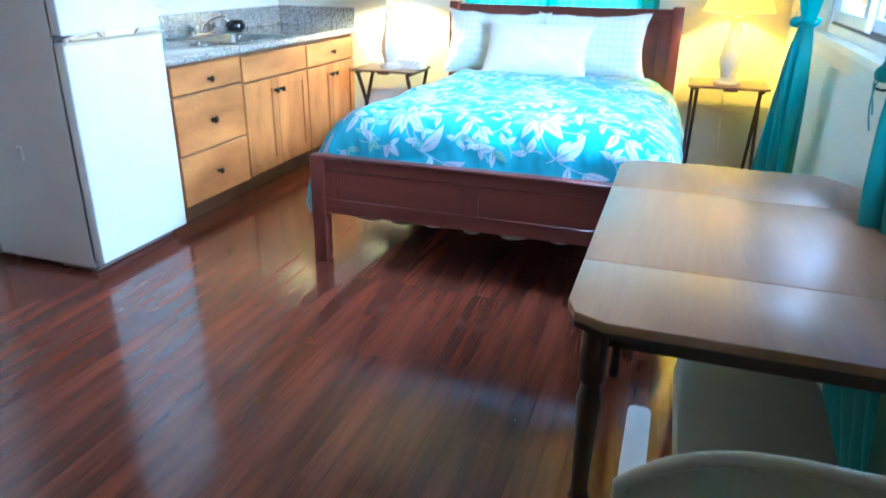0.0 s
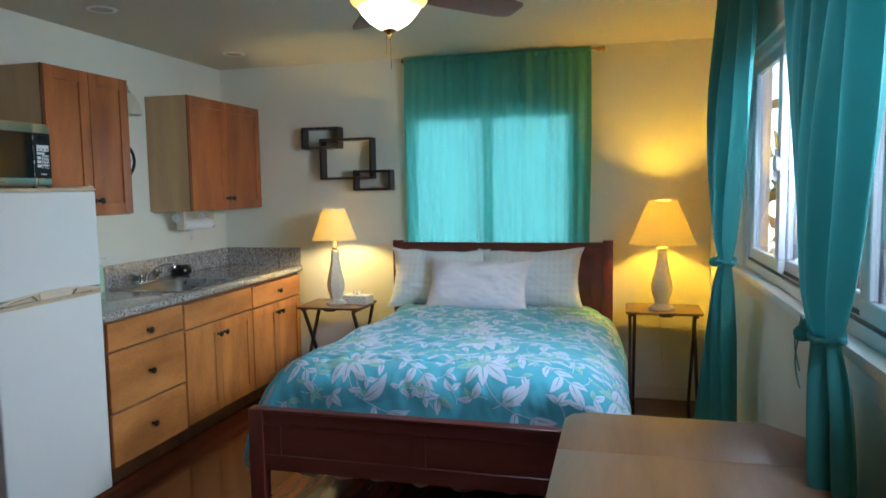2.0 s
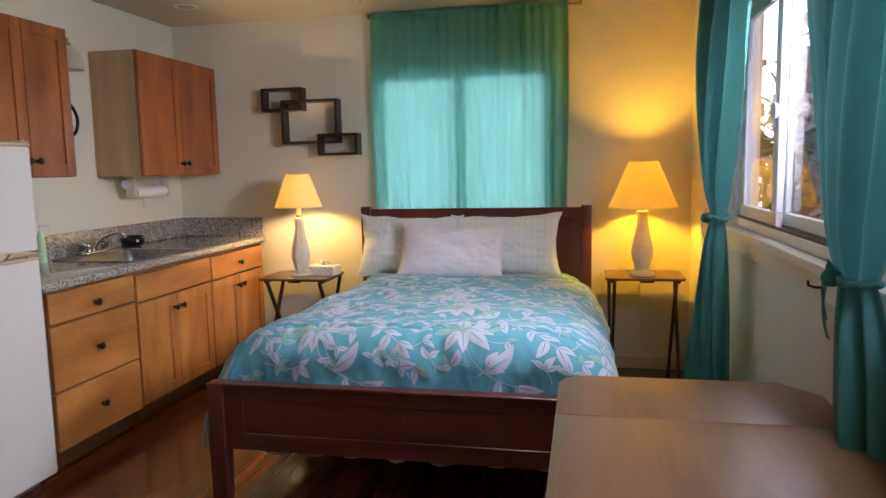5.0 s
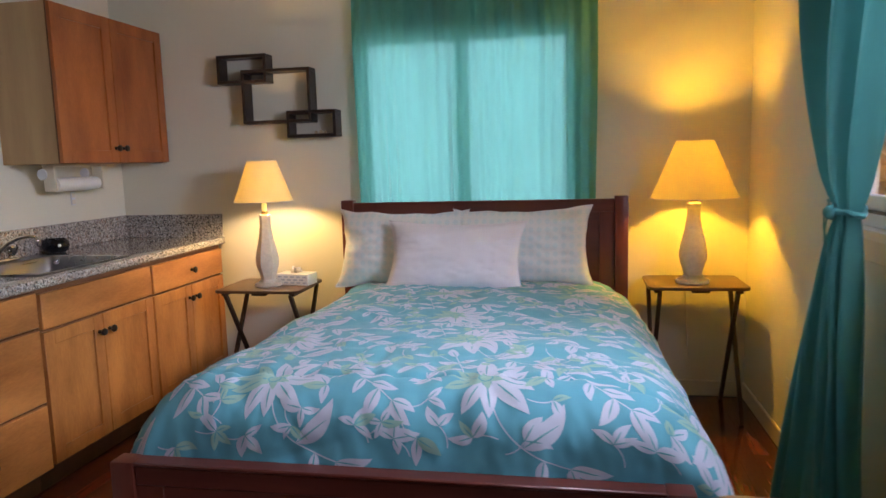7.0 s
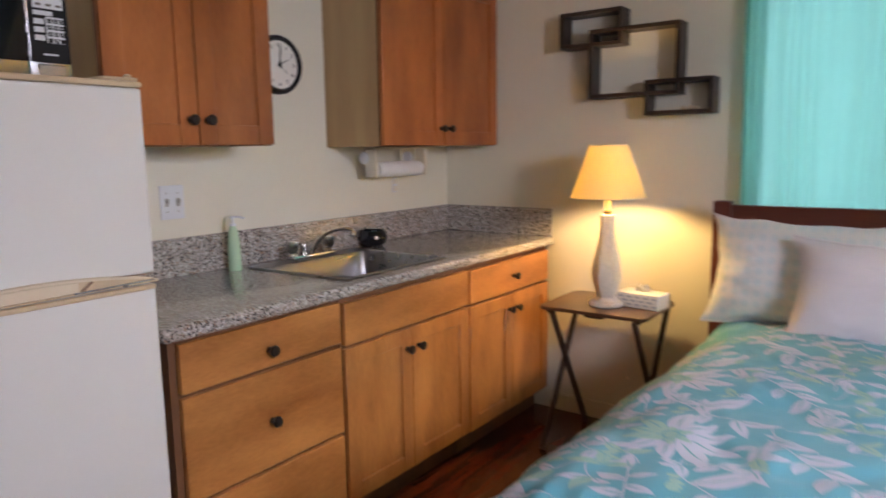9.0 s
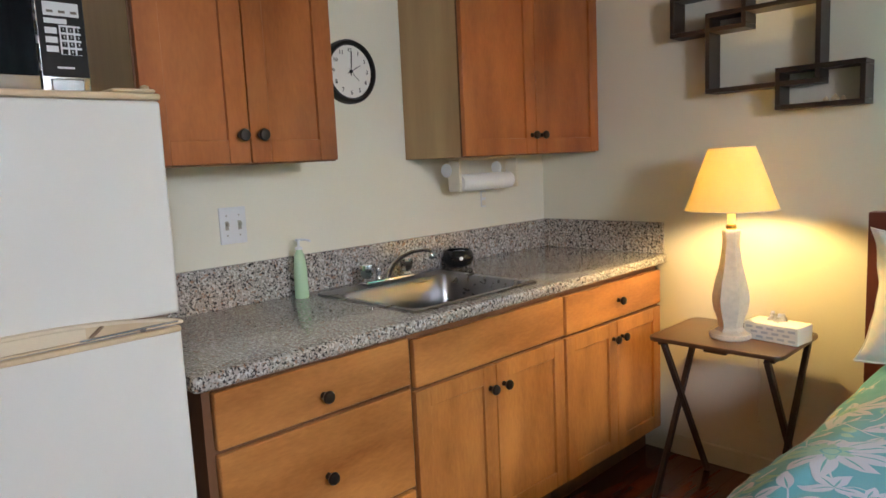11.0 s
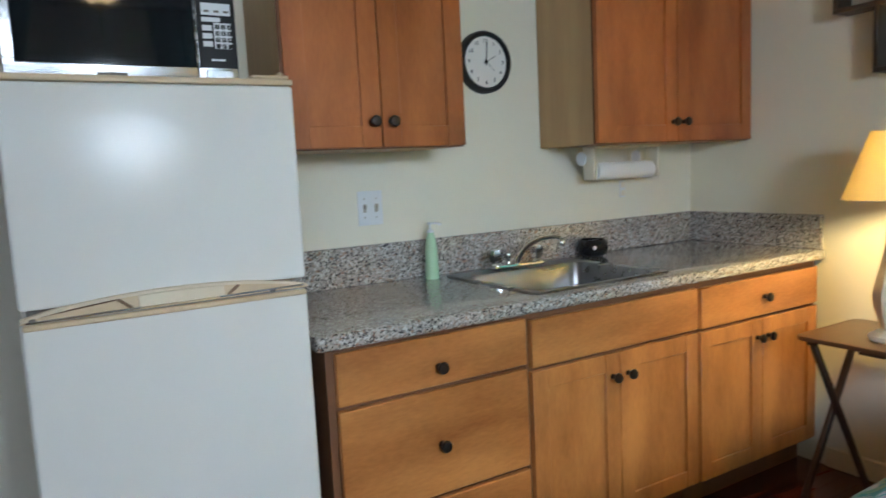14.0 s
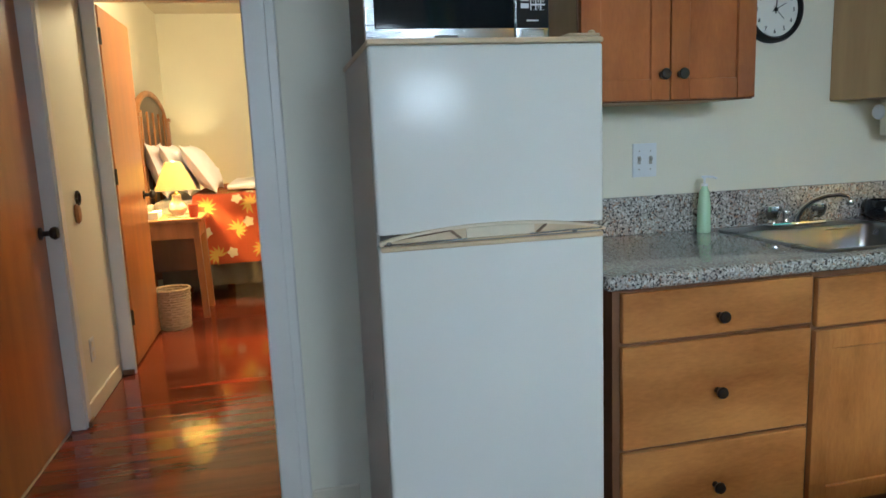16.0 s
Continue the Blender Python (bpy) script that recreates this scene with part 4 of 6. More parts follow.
def skirt_at(u, v):
    x = BX0 + 0.09 + u * (BX1 - BX0 - 0.18)
    drop = 0.004 + 0.26 * max(0.0, wave(u * 3.1, 3.1) - 0.05) ** 1.5 + 0.035 * max(0.0, wave(u * 9, 1.7, 6.0))
    return (x, FY + 0.078 + 0.028 * math.sin(u * 46 + 3 * wave(u * 4, 9)) * v - 0.02 * v, 0.315 - v * (0.08 + drop))


part("bed_skirt", sheet(skirt_at, 160, 10, 0.003), "skirt", ms, "crumpled ivory bed skirt")

# the comforter: s across, t along the bed, laid over the mattress
HALF, TOP, LEN = 0.782, 0.660, 2.02


def comforter_at(s, t, lift=0.0):
    """s: metres across from the middle, over the side; t: metres from the head, over the foot."""
    a = abs(s)
    sign = 1 if s >= 0 else -1
    r = 0.25
    flat = HALF - r
    side = 0.0
    if a <= flat:
        x, z, q = a, 0.0, 0.0
    elif a <= flat + r * math.pi / 2:
        q = (a - flat) / r
        x, z = flat + r * math.sin(q), -r * (1 - math.cos(q))
    else:
        q = math.pi / 2
        side = a - flat - r * math.pi / 2
        x, z = HALF + (0.03 if s > 0 else 0.24) * side, -r - side
    x *= 1.0 + (0.040 if sign > 0 else 0.010) * t
    rf, run = 0.13, 1.72
    p = 0.0
    along = t
    if t > run:
        p = min((t - run) / rf, math.pi / 2)
        along = run + rf * math.sin(p)
        z -= (rf * (1 - math.cos(p)) + max(0.0, t - run - rf * math.pi / 2)) * (1 if side == 0 else 0.5)
    y = HY - 0.075 - along
    z += 0.040 * (1 - min(1, a / HALF) ** 2) + 0.010 * t
    puff = 0.012 * wave(s * 2.2, t * 2.0, 0.3) + 0.009 * wave(s * 6, t * 5, 4.0) + 0.005 * wave(s * 17, t * 8, 8.0) + 0.0025 * wave(s * 40, t * 22, 15.0)
    puff += 0.010 * abs(wave(s * 3.1 + 0.8 * t, t * 4.0, 12.0)) + 0.014 * max(0, wave(s * 1.6, 2.5 * t, 21.0))
    puff -= 0.006 * max(0, 1 - abs(wave(s * 2.4 + t, t * 1.3 - s, 40.0)) * 9) + 0.004 * max(0, 1 - abs(wave(s * 5.2 - 1.5 * t, t * 3.1 + s, 70.0)) * 5)
    # a stitched seam runs across near the foot, with puckers beside it
    seam = abs(t - 1.70 - 0.012 * wave(s * 4, 55.0))
    puff += -0.012 * max(0.0, 1 - seam / 0.02) + 0.0045 * math.sin(s * 75 + 5 * wave(s * 5, 61.0)) * max(0.0, 1 - seam / 0.09)
    fold = 0.016 * math.sin(t * 24 + 2.5 * wave(t * 3, sign * 7.0)) * min(1, side * 6)
    n = Vector((sign * math.sin(q), -math.sin(p) * math.cos(q), math.cos(q) * math.cos(p))).normalized()
    return Vector((CX + 0.022 + sign * x, y, TOP + z)) + n * (puff + fold + lift)


SIDE = HALF - 0.25 + 0.25 * math.pi / 2 + 0.11
cf = thing("comforter", (CX, -1.2, 0.30), "aqua cotton comforter with a white leaf and flower print", "comforter")


def hem(s, t):
    return comforter_at(s, t)


part("cover", sheet(lambda u, v: hem((2 * u - 1) * SIDE, v * LEN), 260, 260), "aqua", cf)


class Print:
    """Petals, leaves and stems laid on a cloth surface."""

    def __init__(self, at, lift):
        self.bm, self.at, self.lift = bmesh.new(), at, lift

    def strip(self, centre, width):
        rows = []
        for (s, t), (ns, nt_), w in zip(centre, self.normals(centre), width):
            rows.append([self.bm.verts.new(self.at(s + k * w * ns, t + k * w * nt_, self.lift)) for k in (-1, -0.4, 0.4, 1)])
        for a, b in zip(rows, rows[1:]):
            for k in range(3):
                self.bm.faces.new((a[k], a[k + 1], b[k + 1], b[k]))

    @staticmethod
    def normals(c):
        out = []
        for i in range(len(c)):
            a, b = c[max(0, i - 1)], c[min(len(c) - 1, i + 1)]
            d = math.hypot(b[0] - a[0], b[1] - a[1]) or 1
            out.append((-(b[1] - a[1]) / d, (b[0] - a[0]) / d))
        return out

    def leaf(self, s, t, angle, length, wide, bend=0.0, lo=None, hi=None, n=9):
        c, w = [], []
        for i in range(n + 1):
            u = i / n
            a = angle + bend * (u - 0.5)
            c.append((s + length * u * math.cos(a), t + length * u * math.sin(a)))
            w.append(wide * (math.sin(math.pi * u ** 0.8) ** 0.9 if 0 < u < 1 else 0.0) + 0.0004)
        self.strip(c, w)

    def stem(self, pts, w=0.0022):
        c = []
        n = 14
        for i in range(n + 1):
            u = i / n
            (ax, ay), (bx, by), (dx, dy) = pts
            c.append(((1 - u) ** 2 * ax + 2 * u * (1 - u) * bx + u * u * dx, (1 - u) ** 2 * ay + 2 * u * (1 - u) * by + u * u * dy))
        self.strip(c, [w] * len(c))
        return c


def leafy_print():
    rnd = random.Random(11)
    white, green, line = Print(comforter_at, 0.0013), Print(comforter_at, 0.0017), Print(comforter_at, 0.0021)
    ok = lambda s, t: abs(s) < SIDE - 0.16 and 0.16 < t < LEN - 0.06
    for j in range(6):
        for i in range(-3, 5):
            s = 0.22 + i * 0.555 - 0.11 * j + rnd.uniform(-0.02, 0.02)
            t = 1.745 - j * 0.395 + rnd.uniform(-0.02, 0.02)
            if ok(s, t):
                # a wide flower: long white petals on one side, pale green ones on the other
                for k in range(10):
                    a = -1.7 + k * 0.628 + rnd.uniform(-0.12, 0.12)
                    far = k < 7
                    ln = rnd.uniform(0.095, 0.140) if far else rnd.uniform(0.070, 0.095)
                    (white if far else green).leaf(s + 0.022 * math.cos(a), t + 0.022 * math.sin(a), a, ln, ln * (0.19 if far else 0.21), rnd.uniform(-0.3, 0.3))
                    line.leaf(s + 0.04 * math.cos(a), t + 0.04 * math.sin(a), a, ln * 0.60, 0.0020)
                for k in range(6):
                    green.leaf(s, t, 0.3 + k * 1.047, 0.048, 0.010)
                ring = [(s + 0.017 * math.cos(q * 0.5236), t + 0.017 * math.sin(q * 0.5236)) for q in range(13)]
                line.strip(ring, [0.0022] * 13)
                if ok(s + 0.2, t + 0.20):
                    path = white.stem(((s + 0.02, t + 0.08), (s + 0.05, t + 0.20), (s + 0.20, t + 0.24)), 0.0018)
                    for q, a, ln in ((8, 0.55 - 1.2, 0.15), (11, 1.7, 0.085), (14, 0.1, 0.095), (14, 1.2, 0.10)):
                        white.leaf(*path[q], a, ln, ln * 0.17, rnd.uniform(-0.6, 0.2))
                        line.leaf(*path[q], a, ln * 0.7, 0.0018)
            u, v = s + 0.27, t + 0.02
            if ok(u, v) and ok(u + 0.06, v + 0.10):
                # an arching sprig of paired leaves
                path = white.stem(((u - 0.10, v - 0.10), (u - 0.02, v - 0.02), (u + 0.07, v + 0.05)), 0.0018)
                for q, a, ln in ((1, 0.1, 0.10), (3, 2.5, 0.055), (5, 0.05, 0.115), (7, 1.9, 0.075), (9, 0.25, 0.09), (11, 1.75, 0.105), (14, 0.3, 0.08), (14, 1.15, 0.10), (2, -1.2, 0.05)):
                    a, ln = a + rnd.uniform(-0.15, 0.15), ln * 0.84
                    white.leaf(*path[q], a, ln, ln * 0.20, rnd.uniform(-0.4, 0.4))
                    line.leaf(*path[q], a, ln * 0.7, 0.0018)
            u, v = s + 0.02, t + 0.235
            if ok(u, v):
                # a small upright sprig with berries
                path = white.stem(((u, v + 0.09), (u - 0.015, v + 0.03), (u - 0.04, v - 0.05)), 0.0016)
                for q, a, ln in ((3, 2.9, 0.06), (5, 0.0, 0.055), (8, 3.3, 0.065), (10, -0.4, 0.055), (14, -2.0, 0.065)):
                    white.leaf(*path[q], a, ln, ln * 0.23, rnd.uniform(-0.3, 0.3))
                    line.leaf(*path[q], a, ln * 0.6, 0.0016)
                for k in range(4):
                    a = rnd.uniform(-1.2, 0.8)
                    green.leaf(u + 0.025 + 0.02 * math.cos(a), v - 0.01 + 0.035 * math.sin(a), a, 0.028, 0.012)
    # small loose sprigs fill the gaps between the large flowers
    taken = [(0.22 + i * 0.555 - 0.11 * j + ds, 1.745 - j * 0.395 + dt, rr) for j in range(6) for i in range(-3, 5) for ds, dt, rr in ((0, 0, 0.135), (0.27, 0.02, 0.11), (0.02, 0.235, 0.075), (0.17, 0.22, 0.09))]
    for tries in range(1900):
        u, v = rnd.uniform(-SIDE, SIDE), rnd.uniform(0.15, LEN)
        if not ok(u, v) or any(math.hypot(u - a, v - b) < rr * 0.86 + 0.020 for a, b, rr in taken):
            continue
        taken.append((u, v, 0.036))
        turn = rnd.uniform(0, 6.28)
        for k in range(rnd.choice((2, 3, 3, 4))):
            a = turn + k * rnd.uniform(1.0, 1.6)
            ln = rnd.uniform(0.040, 0.072)
            (white if rnd.random() < 0.7 else green).leaf(u, v, a, ln, ln * rnd.uniform(0.17, 0.24), rnd.uniform(-0.5, 0.5))
            line.leaf(u, v, a, ln * 0.6, 0.0015)
        white.stem(((u, v), (u + 0.03 * math.cos(turn + 3), v + 0.03 * math.sin(turn + 3)), (u + 0.06 * math.cos(turn + 3.5), v + 0.06 * math.sin(turn + 3.5))), 0.0015)
    tagged(part("leaf_print", white.bm, "print", cf, "white leaf and flower print"), kind="stuff")
    tagged(part("sprig_print", green.bm, "sprig", cf, "pale green print"), kind="stuff")
    tagged(part("vein_print", line.bm, "line", cf, "fine aqua vein lines"), kind="stuff")


leafy_print()


def pillow(name, cx, cy, cz, w, h, d, tilt, roll, material, label, seed, flange=0.02):
    p = thing(name, (cx, cy, cz - h / 2), label, "pillow", "pillows on the bed")

    def at(u, v, sgn):
        a, b = 2 * u - 1, 2 * v - 1
        e = max(0.0, (1 - abs(a) ** 3.2)) ** 0.55 * max(0.0, (1 - abs(b) ** 3.2)) ** 0.55
        ear = 1 + 0.10 * (abs(a) * abs(b)) ** 4
        crease = 0.016 * wave(a * 2.5 + seed, b * 2.5, seed) + 0.018 * abs(wave(a * 5 + b * 4, b * 4, seed + 5)) * (1 - e * 0.4) + 0.006 * wave(a * 14 - b * 5, b * 9, seed + 9)
        pinch = 1 - 0.035 * (1 - abs(b)) * abs(a) ** 4 - 0.02 * wave(b * 3, seed)
        return Vector((a * w / 2 * ear * pinch, sgn * (d / 2 * e + crease * e), b * h / 2 * ear * (1 - 0.05 * (1 - abs(a)) * abs(b) ** 4) + 0.012 * wave(a * 3, seed + 2) * abs(b)))
    m = Matrix.Translation((cx, cy, cz)) @ pose(0, 0, 0, tilt, roll, 0)
    f, k = sheet(lambda u, v: at(u, v, -1), 44, 32), sheet(lambda u, v: at(u, v, 1), 44, 32)
    bm = join(f, k)
    bmesh.ops.remove_doubles(bm, verts=bm.verts[:], dist=1e-4)
    part("case", moved(bm, m), material, p)
    rim = []
    for i in range(121):
        q = 4 * i / 120
        side, u = int(q) % 4, q - int(q)
        a, b = ((2 * u - 1, -1), (1, 2 * u - 1), (1 - 2 * u, 1), (-1, 1 - 2 * u))[side]
        v = at((a + 1) / 2, (b + 1) / 2, 1)
        rim.append(m @ Vector((v.x, 0.002 * wave(q * 6, seed), v.z)))
    part("piping", tube(rim, 0.0035, 6), material, p)
    return p


def plaid(name):
    m = cloth(name, (0.74, 0.76, 0.75))
    n, link = m.node_tree.nodes, m.node_tree.links.new
    b = n["Principled BSDF"]
    co = n.new("ShaderNodeTexCoord")
    sep = n.new("ShaderNodeSeparateXYZ")
    link(co.outputs["Object"], sep.inputs[0])
    total = None
    for axis, freq in (("X", 26.0), ("Z", 26.0)):
        mul = n.new("ShaderNodeMath")
        mul.operation = "MULTIPLY"
        mul.inputs[1].default_value = freq * 6.2832
        link(sep.outputs[axis], mul.inputs[0])
        sin = n.new("ShaderNodeMath")
        sin.operation = "SINE"
        link(mul.outputs[0], sin.inputs[0])
        if total:
            add = n.new("ShaderNodeMath")
            add.operation = "ADD"
            link(total, add.inputs[0])
            link(sin.outputs[0], add.inputs[1])
            total = add.outputs[0]
        else:
            total = sin.outputs[0]
    r = n.new("ShaderNodeValToRGB")
    r.color_ramp.elements[0].position, r.color_ramp.elements[1].position = 0.0, 1.0
    r.color_ramp.elements[0].color, r.color_ramp.elements[1].color = (0.78, 0.78, 0.78, 1), (0.69, 0.75, 0.77, 1)
    link(total, r.inputs["Fac"])
    link(r.outputs["Color"], b.inputs["Base Color"])
    return m


M["plaid"] = plaid("pale_plaid_cotton")
pillow("pillow", 1.815, -0.375, 0.850, 0.62, 0.37, 0.17, -16, 1, "plaid", "pale blue checked pillow leaning on the headboard", 1.0)
pillow("pillow", 2.425, -0.375, 0.853, 0.63, 0.37, 0.17, -16, -1, "plaid", "pale blue checked pillow leaning on the headboard", 4.0)
pillow("pillow", 2.115, -0.545, 0.832, 0.62, 0.33, 0.15, -24, 1, "pillow", "plain white pillow leaning on the others", 7.0)


# ---- bedside ----
def tray_table(x0, x1, y0, y1, top, label):
    t = thing("tray_table", ((x0 + x1) / 2, (y0 + y1) / 2, 0), label, "side table", "tray tables beside the bed")
    part("top", plate(round_rect(x0, x1, y0, y1, 0.035, 5), top - 0.016, top, 0.004), "walnut", t)
    part("cleat", box(x0 + 0.03, x0 + 0.055, y0 + 0.03, y1 - 0.03, top - 0.034, top - 0.016, 0.002, 1), "dark_leg", t)
    part("cleat", box(x1 - 0.055, x1 - 0.03, y0 + 0.03, y1 - 0.03, top - 0.034, top - 0.016, 0.002, 1), "dark_leg", t)
    part("catch", box((x0 + x1) / 2 - 0.03, (x0 + x1) / 2 + 0.05, y0 + 0.02, y0 + 0.05, top - 0.030, top - 0.016, 0.002, 1), "dark_leg", t)
    for x, s in ((x0 + 0.042, 1), (x1 - 0.042, -1)):
        part("leg", bar((x + s * 0.012, y0 + 0.03, top - 0.025), (x + s * 0.012, y1 + 0.005, 0.002), 0.020, 0.022), "dark_leg", t)
        part("leg", bar((x - s * 0.012, y1 - 0.03, top - 0.025), (x - s * 0.012, y0 - 0.005, 0.002), 0.020, 0.022), "dark_leg", t)
    return t


tray_table(0.803, 1.275, -0.467, -0.080, 0.6415, "dark folding wooden tray table with crossed legs")
tray_table(3.025, 3.487, -0.418, -0.060, 0.664, "dark folding wooden tray table with crossed legs")


def table_lamp(x, y, z, h, rb, rt, z0, z1, label, slim=1.0, shade="shade", facets=32):
    """h: to the socket; rb, rt: shade radii; z0, z1: shade heights."""
    l = thing("table_lamp", (x, y, z), label, "lamp", "lamps beside the bed")
    prof = [(0.076, 0), (0.080, 0.006), (0.078, 0.016), (0.055, 0.024), (0.042, 0.036), (0.046, 0.060), (0.060, 0.095), (0.0655, 0.125), (0.064, 0.150), (0.054, 0.195), (0.042, 0.240),
            (0.034, 0.285), (0.030, 0.320), (0.031, 0.345), (0.034, 0.362), (0.030, 0.368)]
    k = h / 0.368
    part("base", join(lathe([(r * slim, z + q * k) for r, q in prof[:4]], x, y, 32), lathe([(r * slim * (1.06 if facets < 9 else 1.0), z + q * k) for r, q in prof[3:]], x, y, facets, 0.35)), "plaster", l, "speckled cream plaster vase base")
    part("socket", lathe([(0.016, z + h), (0.018, z + h + 0.004), (0.018, z + h + 0.014), (0.012, z + h + 0.018)], x, y, 16), "brass", l, "brass lamp socket")
    part("bulb", lathe([(0.010, z + h + 0.018), (0.013, z + h + 0.030), (0.014, z + h + 0.070), (0.014, z + h + 0.085), (0.004, z + h + 0.092)], x, y, 16), "bulb_glass", l, "lit yellow bulb")
    s = part("shade", shell([(rb, z0), (rb * 0.72 + rt * 0.28, z0 + 0.26 * (z1 - z0)), (rt * 0.52 + rb * 0.48, z0 + 0.52 * (z1 - z0)), (rt, z1)], x, y, 48, 0.0015), shade, l, "cloth cone shade, lit from within")
    for r, zz in ((rb, z0 + 0.002), (rt, z1 - 0.002)):
        part("trim_ring", tube([(x + r * math.cos(a * math.pi / 20), y + r * math.sin(a * math.pi / 20), zz) for a in range(41)], 0.0022, 6), "trim", s)
    part("harp", tube([(x - 0.0, y + 0.02, z + h + 0.04), (x, y + 0.05, z + h + 0.12), (x, y + 0.03, z1 - 0.02), (x, y, z1 - 0.004)], 0.0018, 6), "brass", l)
    part("spider", join(*[bar((x, y, z1 - 0.006), (x + rt * math.cos(a), y + rt * math.sin(a), z1 - 0.006), 0.003, 0.002, 0) for a in (0.3, 2.4, 4.5)]), "brass", l)
    return l


table_lamp(1.0475, -0.31, 0.6425, 0.387, 0.156, 0.075, 1.098, 1.317, "lit table lamp with a cream vase base and small cone shade", 0.90, facets=6)
table_lamp(3.245, -0.28, 0.665, 0.393, 0.204, 0.085, 1.078, 1.353, "lit table lamp with a cream vase base and wide cone shade", shade="shade_amber")

def cord(points, label):
    c = thing("power_cord", points[-1], label, "cord")
    part("cable", tube(points, 0.003, 6), "trim", c)


cord([(1.047, -0.232, 0.6455), (1.047, -0.072, 0.648), (1.052, -0.060, 0.575), (1.05, -0.05, 0.40), (1.04, -0.04, 0.24), (1.04, -0.004, 0.23)], "thin cream lamp cord hanging behind the tray table")
cord([(3.245, -0.197, 0.668), (3.245, -0.052, 0.671), (3.25, -0.042, 0.59), (3.26, -0.04, 0.35), (3.27, -0.03, 0.22), (3.27, -0.004, 0.21)], "thin cream lamp cord hanging behind the tray table")

tb = thing("tissue_box", (1.19, -0.25, 0.6425), "white patterned tissue box on the tray table", "tissue box")
part("carton", moved(box(-0.095, 0.095, -0.052, 0.052, 0.0, 0.062, 0.003, 1), Matrix.Translation((1.188, -0.253, 0.6425)) @ pose(0, 0, 0, 0, 0, -8)), "face", tb)
part("pattern_band", join(*[moved(box(-0.012, 0.012, -0.0532, -0.0522, 0.010 + 0.016 * r, 0.018 + 0.016 * r), Matrix.Translation((1.188, -0.253, 0.6425)) @ pose(0, 0, 0, 0, 0, -8) @ Matrix.Translation((-0.075 + 0.0375 * c + 0.018 * (r % 2), 0, 0))) for r in range(3) for c in range(5) if -0.075 + 0.0375 * c + 0.018 * (r % 2) < 0.082]), "marks", tb, "grey printed marks", smooth=False)
part("tissue", sheet(lambda u, v: (1.188 + (u - 0.5) * 0.075 * (1 - 0.4 * v) + 0.01 * wave(u * 4, v * 3), -0.253 + 0.014 * math.sin(u * 9) * (1 - v * 0.3), 0.7035 + v * 0.038 * (0.7 + 0.5 * wave(u * 3, 5.5))), 14, 6, 0.001), "paper", tb)


def cube_shelf(x0, x1, z0, z1, label, front=-0.098):
    s = thing("cube_shelf", ((x0 + x1) / 2, -0.05, z0), label, "wall shelf", "interlocking shelves on the wall")
    t = 0.017
    part("board", box(x0, x1, front, -0.001, z1 - t, z1, 0.0015, 1), "espresso", s)
    part("board", box(x0, x1, front, -0.001, z0, z0 + t, 0.0015, 1), "espresso", s)
    part("side", box(x0, x0 + t, front + 0.0003, -0.001, z0 + t, z1 - t, 0.0015, 1), "espresso", s)
    part("side", box(x1 - t, x1, front + 0.0003, -0.001, z0 + t, z1 - t, 0.0015, 1), "espresso", s)
    return s


cube_shelf(0.712, 1.006, 1.748, 1.904, "dark espresso box shelf hooked into a larger one")
cube_shelf(0.855, 1.258, 1.522, 1.819, "large dark espresso open box shelf", -0.0995)
cube_shelf(1.112, 1.397, 1.439, 1.586, "dark espresso box shelf hooked into a larger one", -0.101)

for x, r in ((1.268, 0.011), (1.297, 0.014), (1.322, 0.010)):
    sh = thing("seashell", (x, -0.062, 1.4561), "small pale seashell on the dark box shelf", "seashell", "seashells on the shelf")
    part("shell", moved(lathe([(r * 0.5, 0.0), (r, r * 0.45), (r * 0.75, r * 1.05), (r * 0.3, r * 1.5), (0.001, r * 1.8)], n=12, flute=0.08, flutes=6), Matrix.Translation((x, -0.062, 1.4561))), "cream", sh)


# ---- curtains ----
def rod(name, a, b, r, label, brackets):
    c = thing(name, tuple((Vector(a) + Vector(b)) / 2), label, "curtain rod")
    part("pole", tube([a, b], r, 14), "brass", c)
    d = (Vector(b) - Vector(a)).normalized()
    for p, s in ((Vector(a), -1), (Vector(b), 1)):
        q = d * s
        part("finial", tube([p, p + q * 0.006, p + q * 0.012, p + q * 0.022, p + q * 0.032, p + q * 0.038], [0.009, 0.013, 0.010, 0.018, 0.015, 0.004], 14), "brass", c)
    for p, wall in brackets:
        part("bracket", join(bar(p, wall, 0.010, 0.010), tube([Vector(p) - d * 0.006, Vector(p) + d * 0.006], r + 0.004, 12)), "brass", c)
    return c


rod("curtain_rod", (1.525, -0.075, 2.338), (2.850, -0.075, 2.338), 0.007, "slim brass curtain rod over the window", [((1.535, -0.075, 2.338), (1.535, -0.001, 2.338)), ((2.842, -0.075, 2.338), (2.842, -0.001, 2.338))])
rod("curtain_rod", (W - 0.085, -3.95, 2.325), (W - 0.085, -0.93, 2.325), 0.007, "slim brass curtain rod over the wide window", [((W - 0.085, y, 2.325), (W - 0.001, y, 2.325)) for y in (-0.96, -2.4, -3.9)])


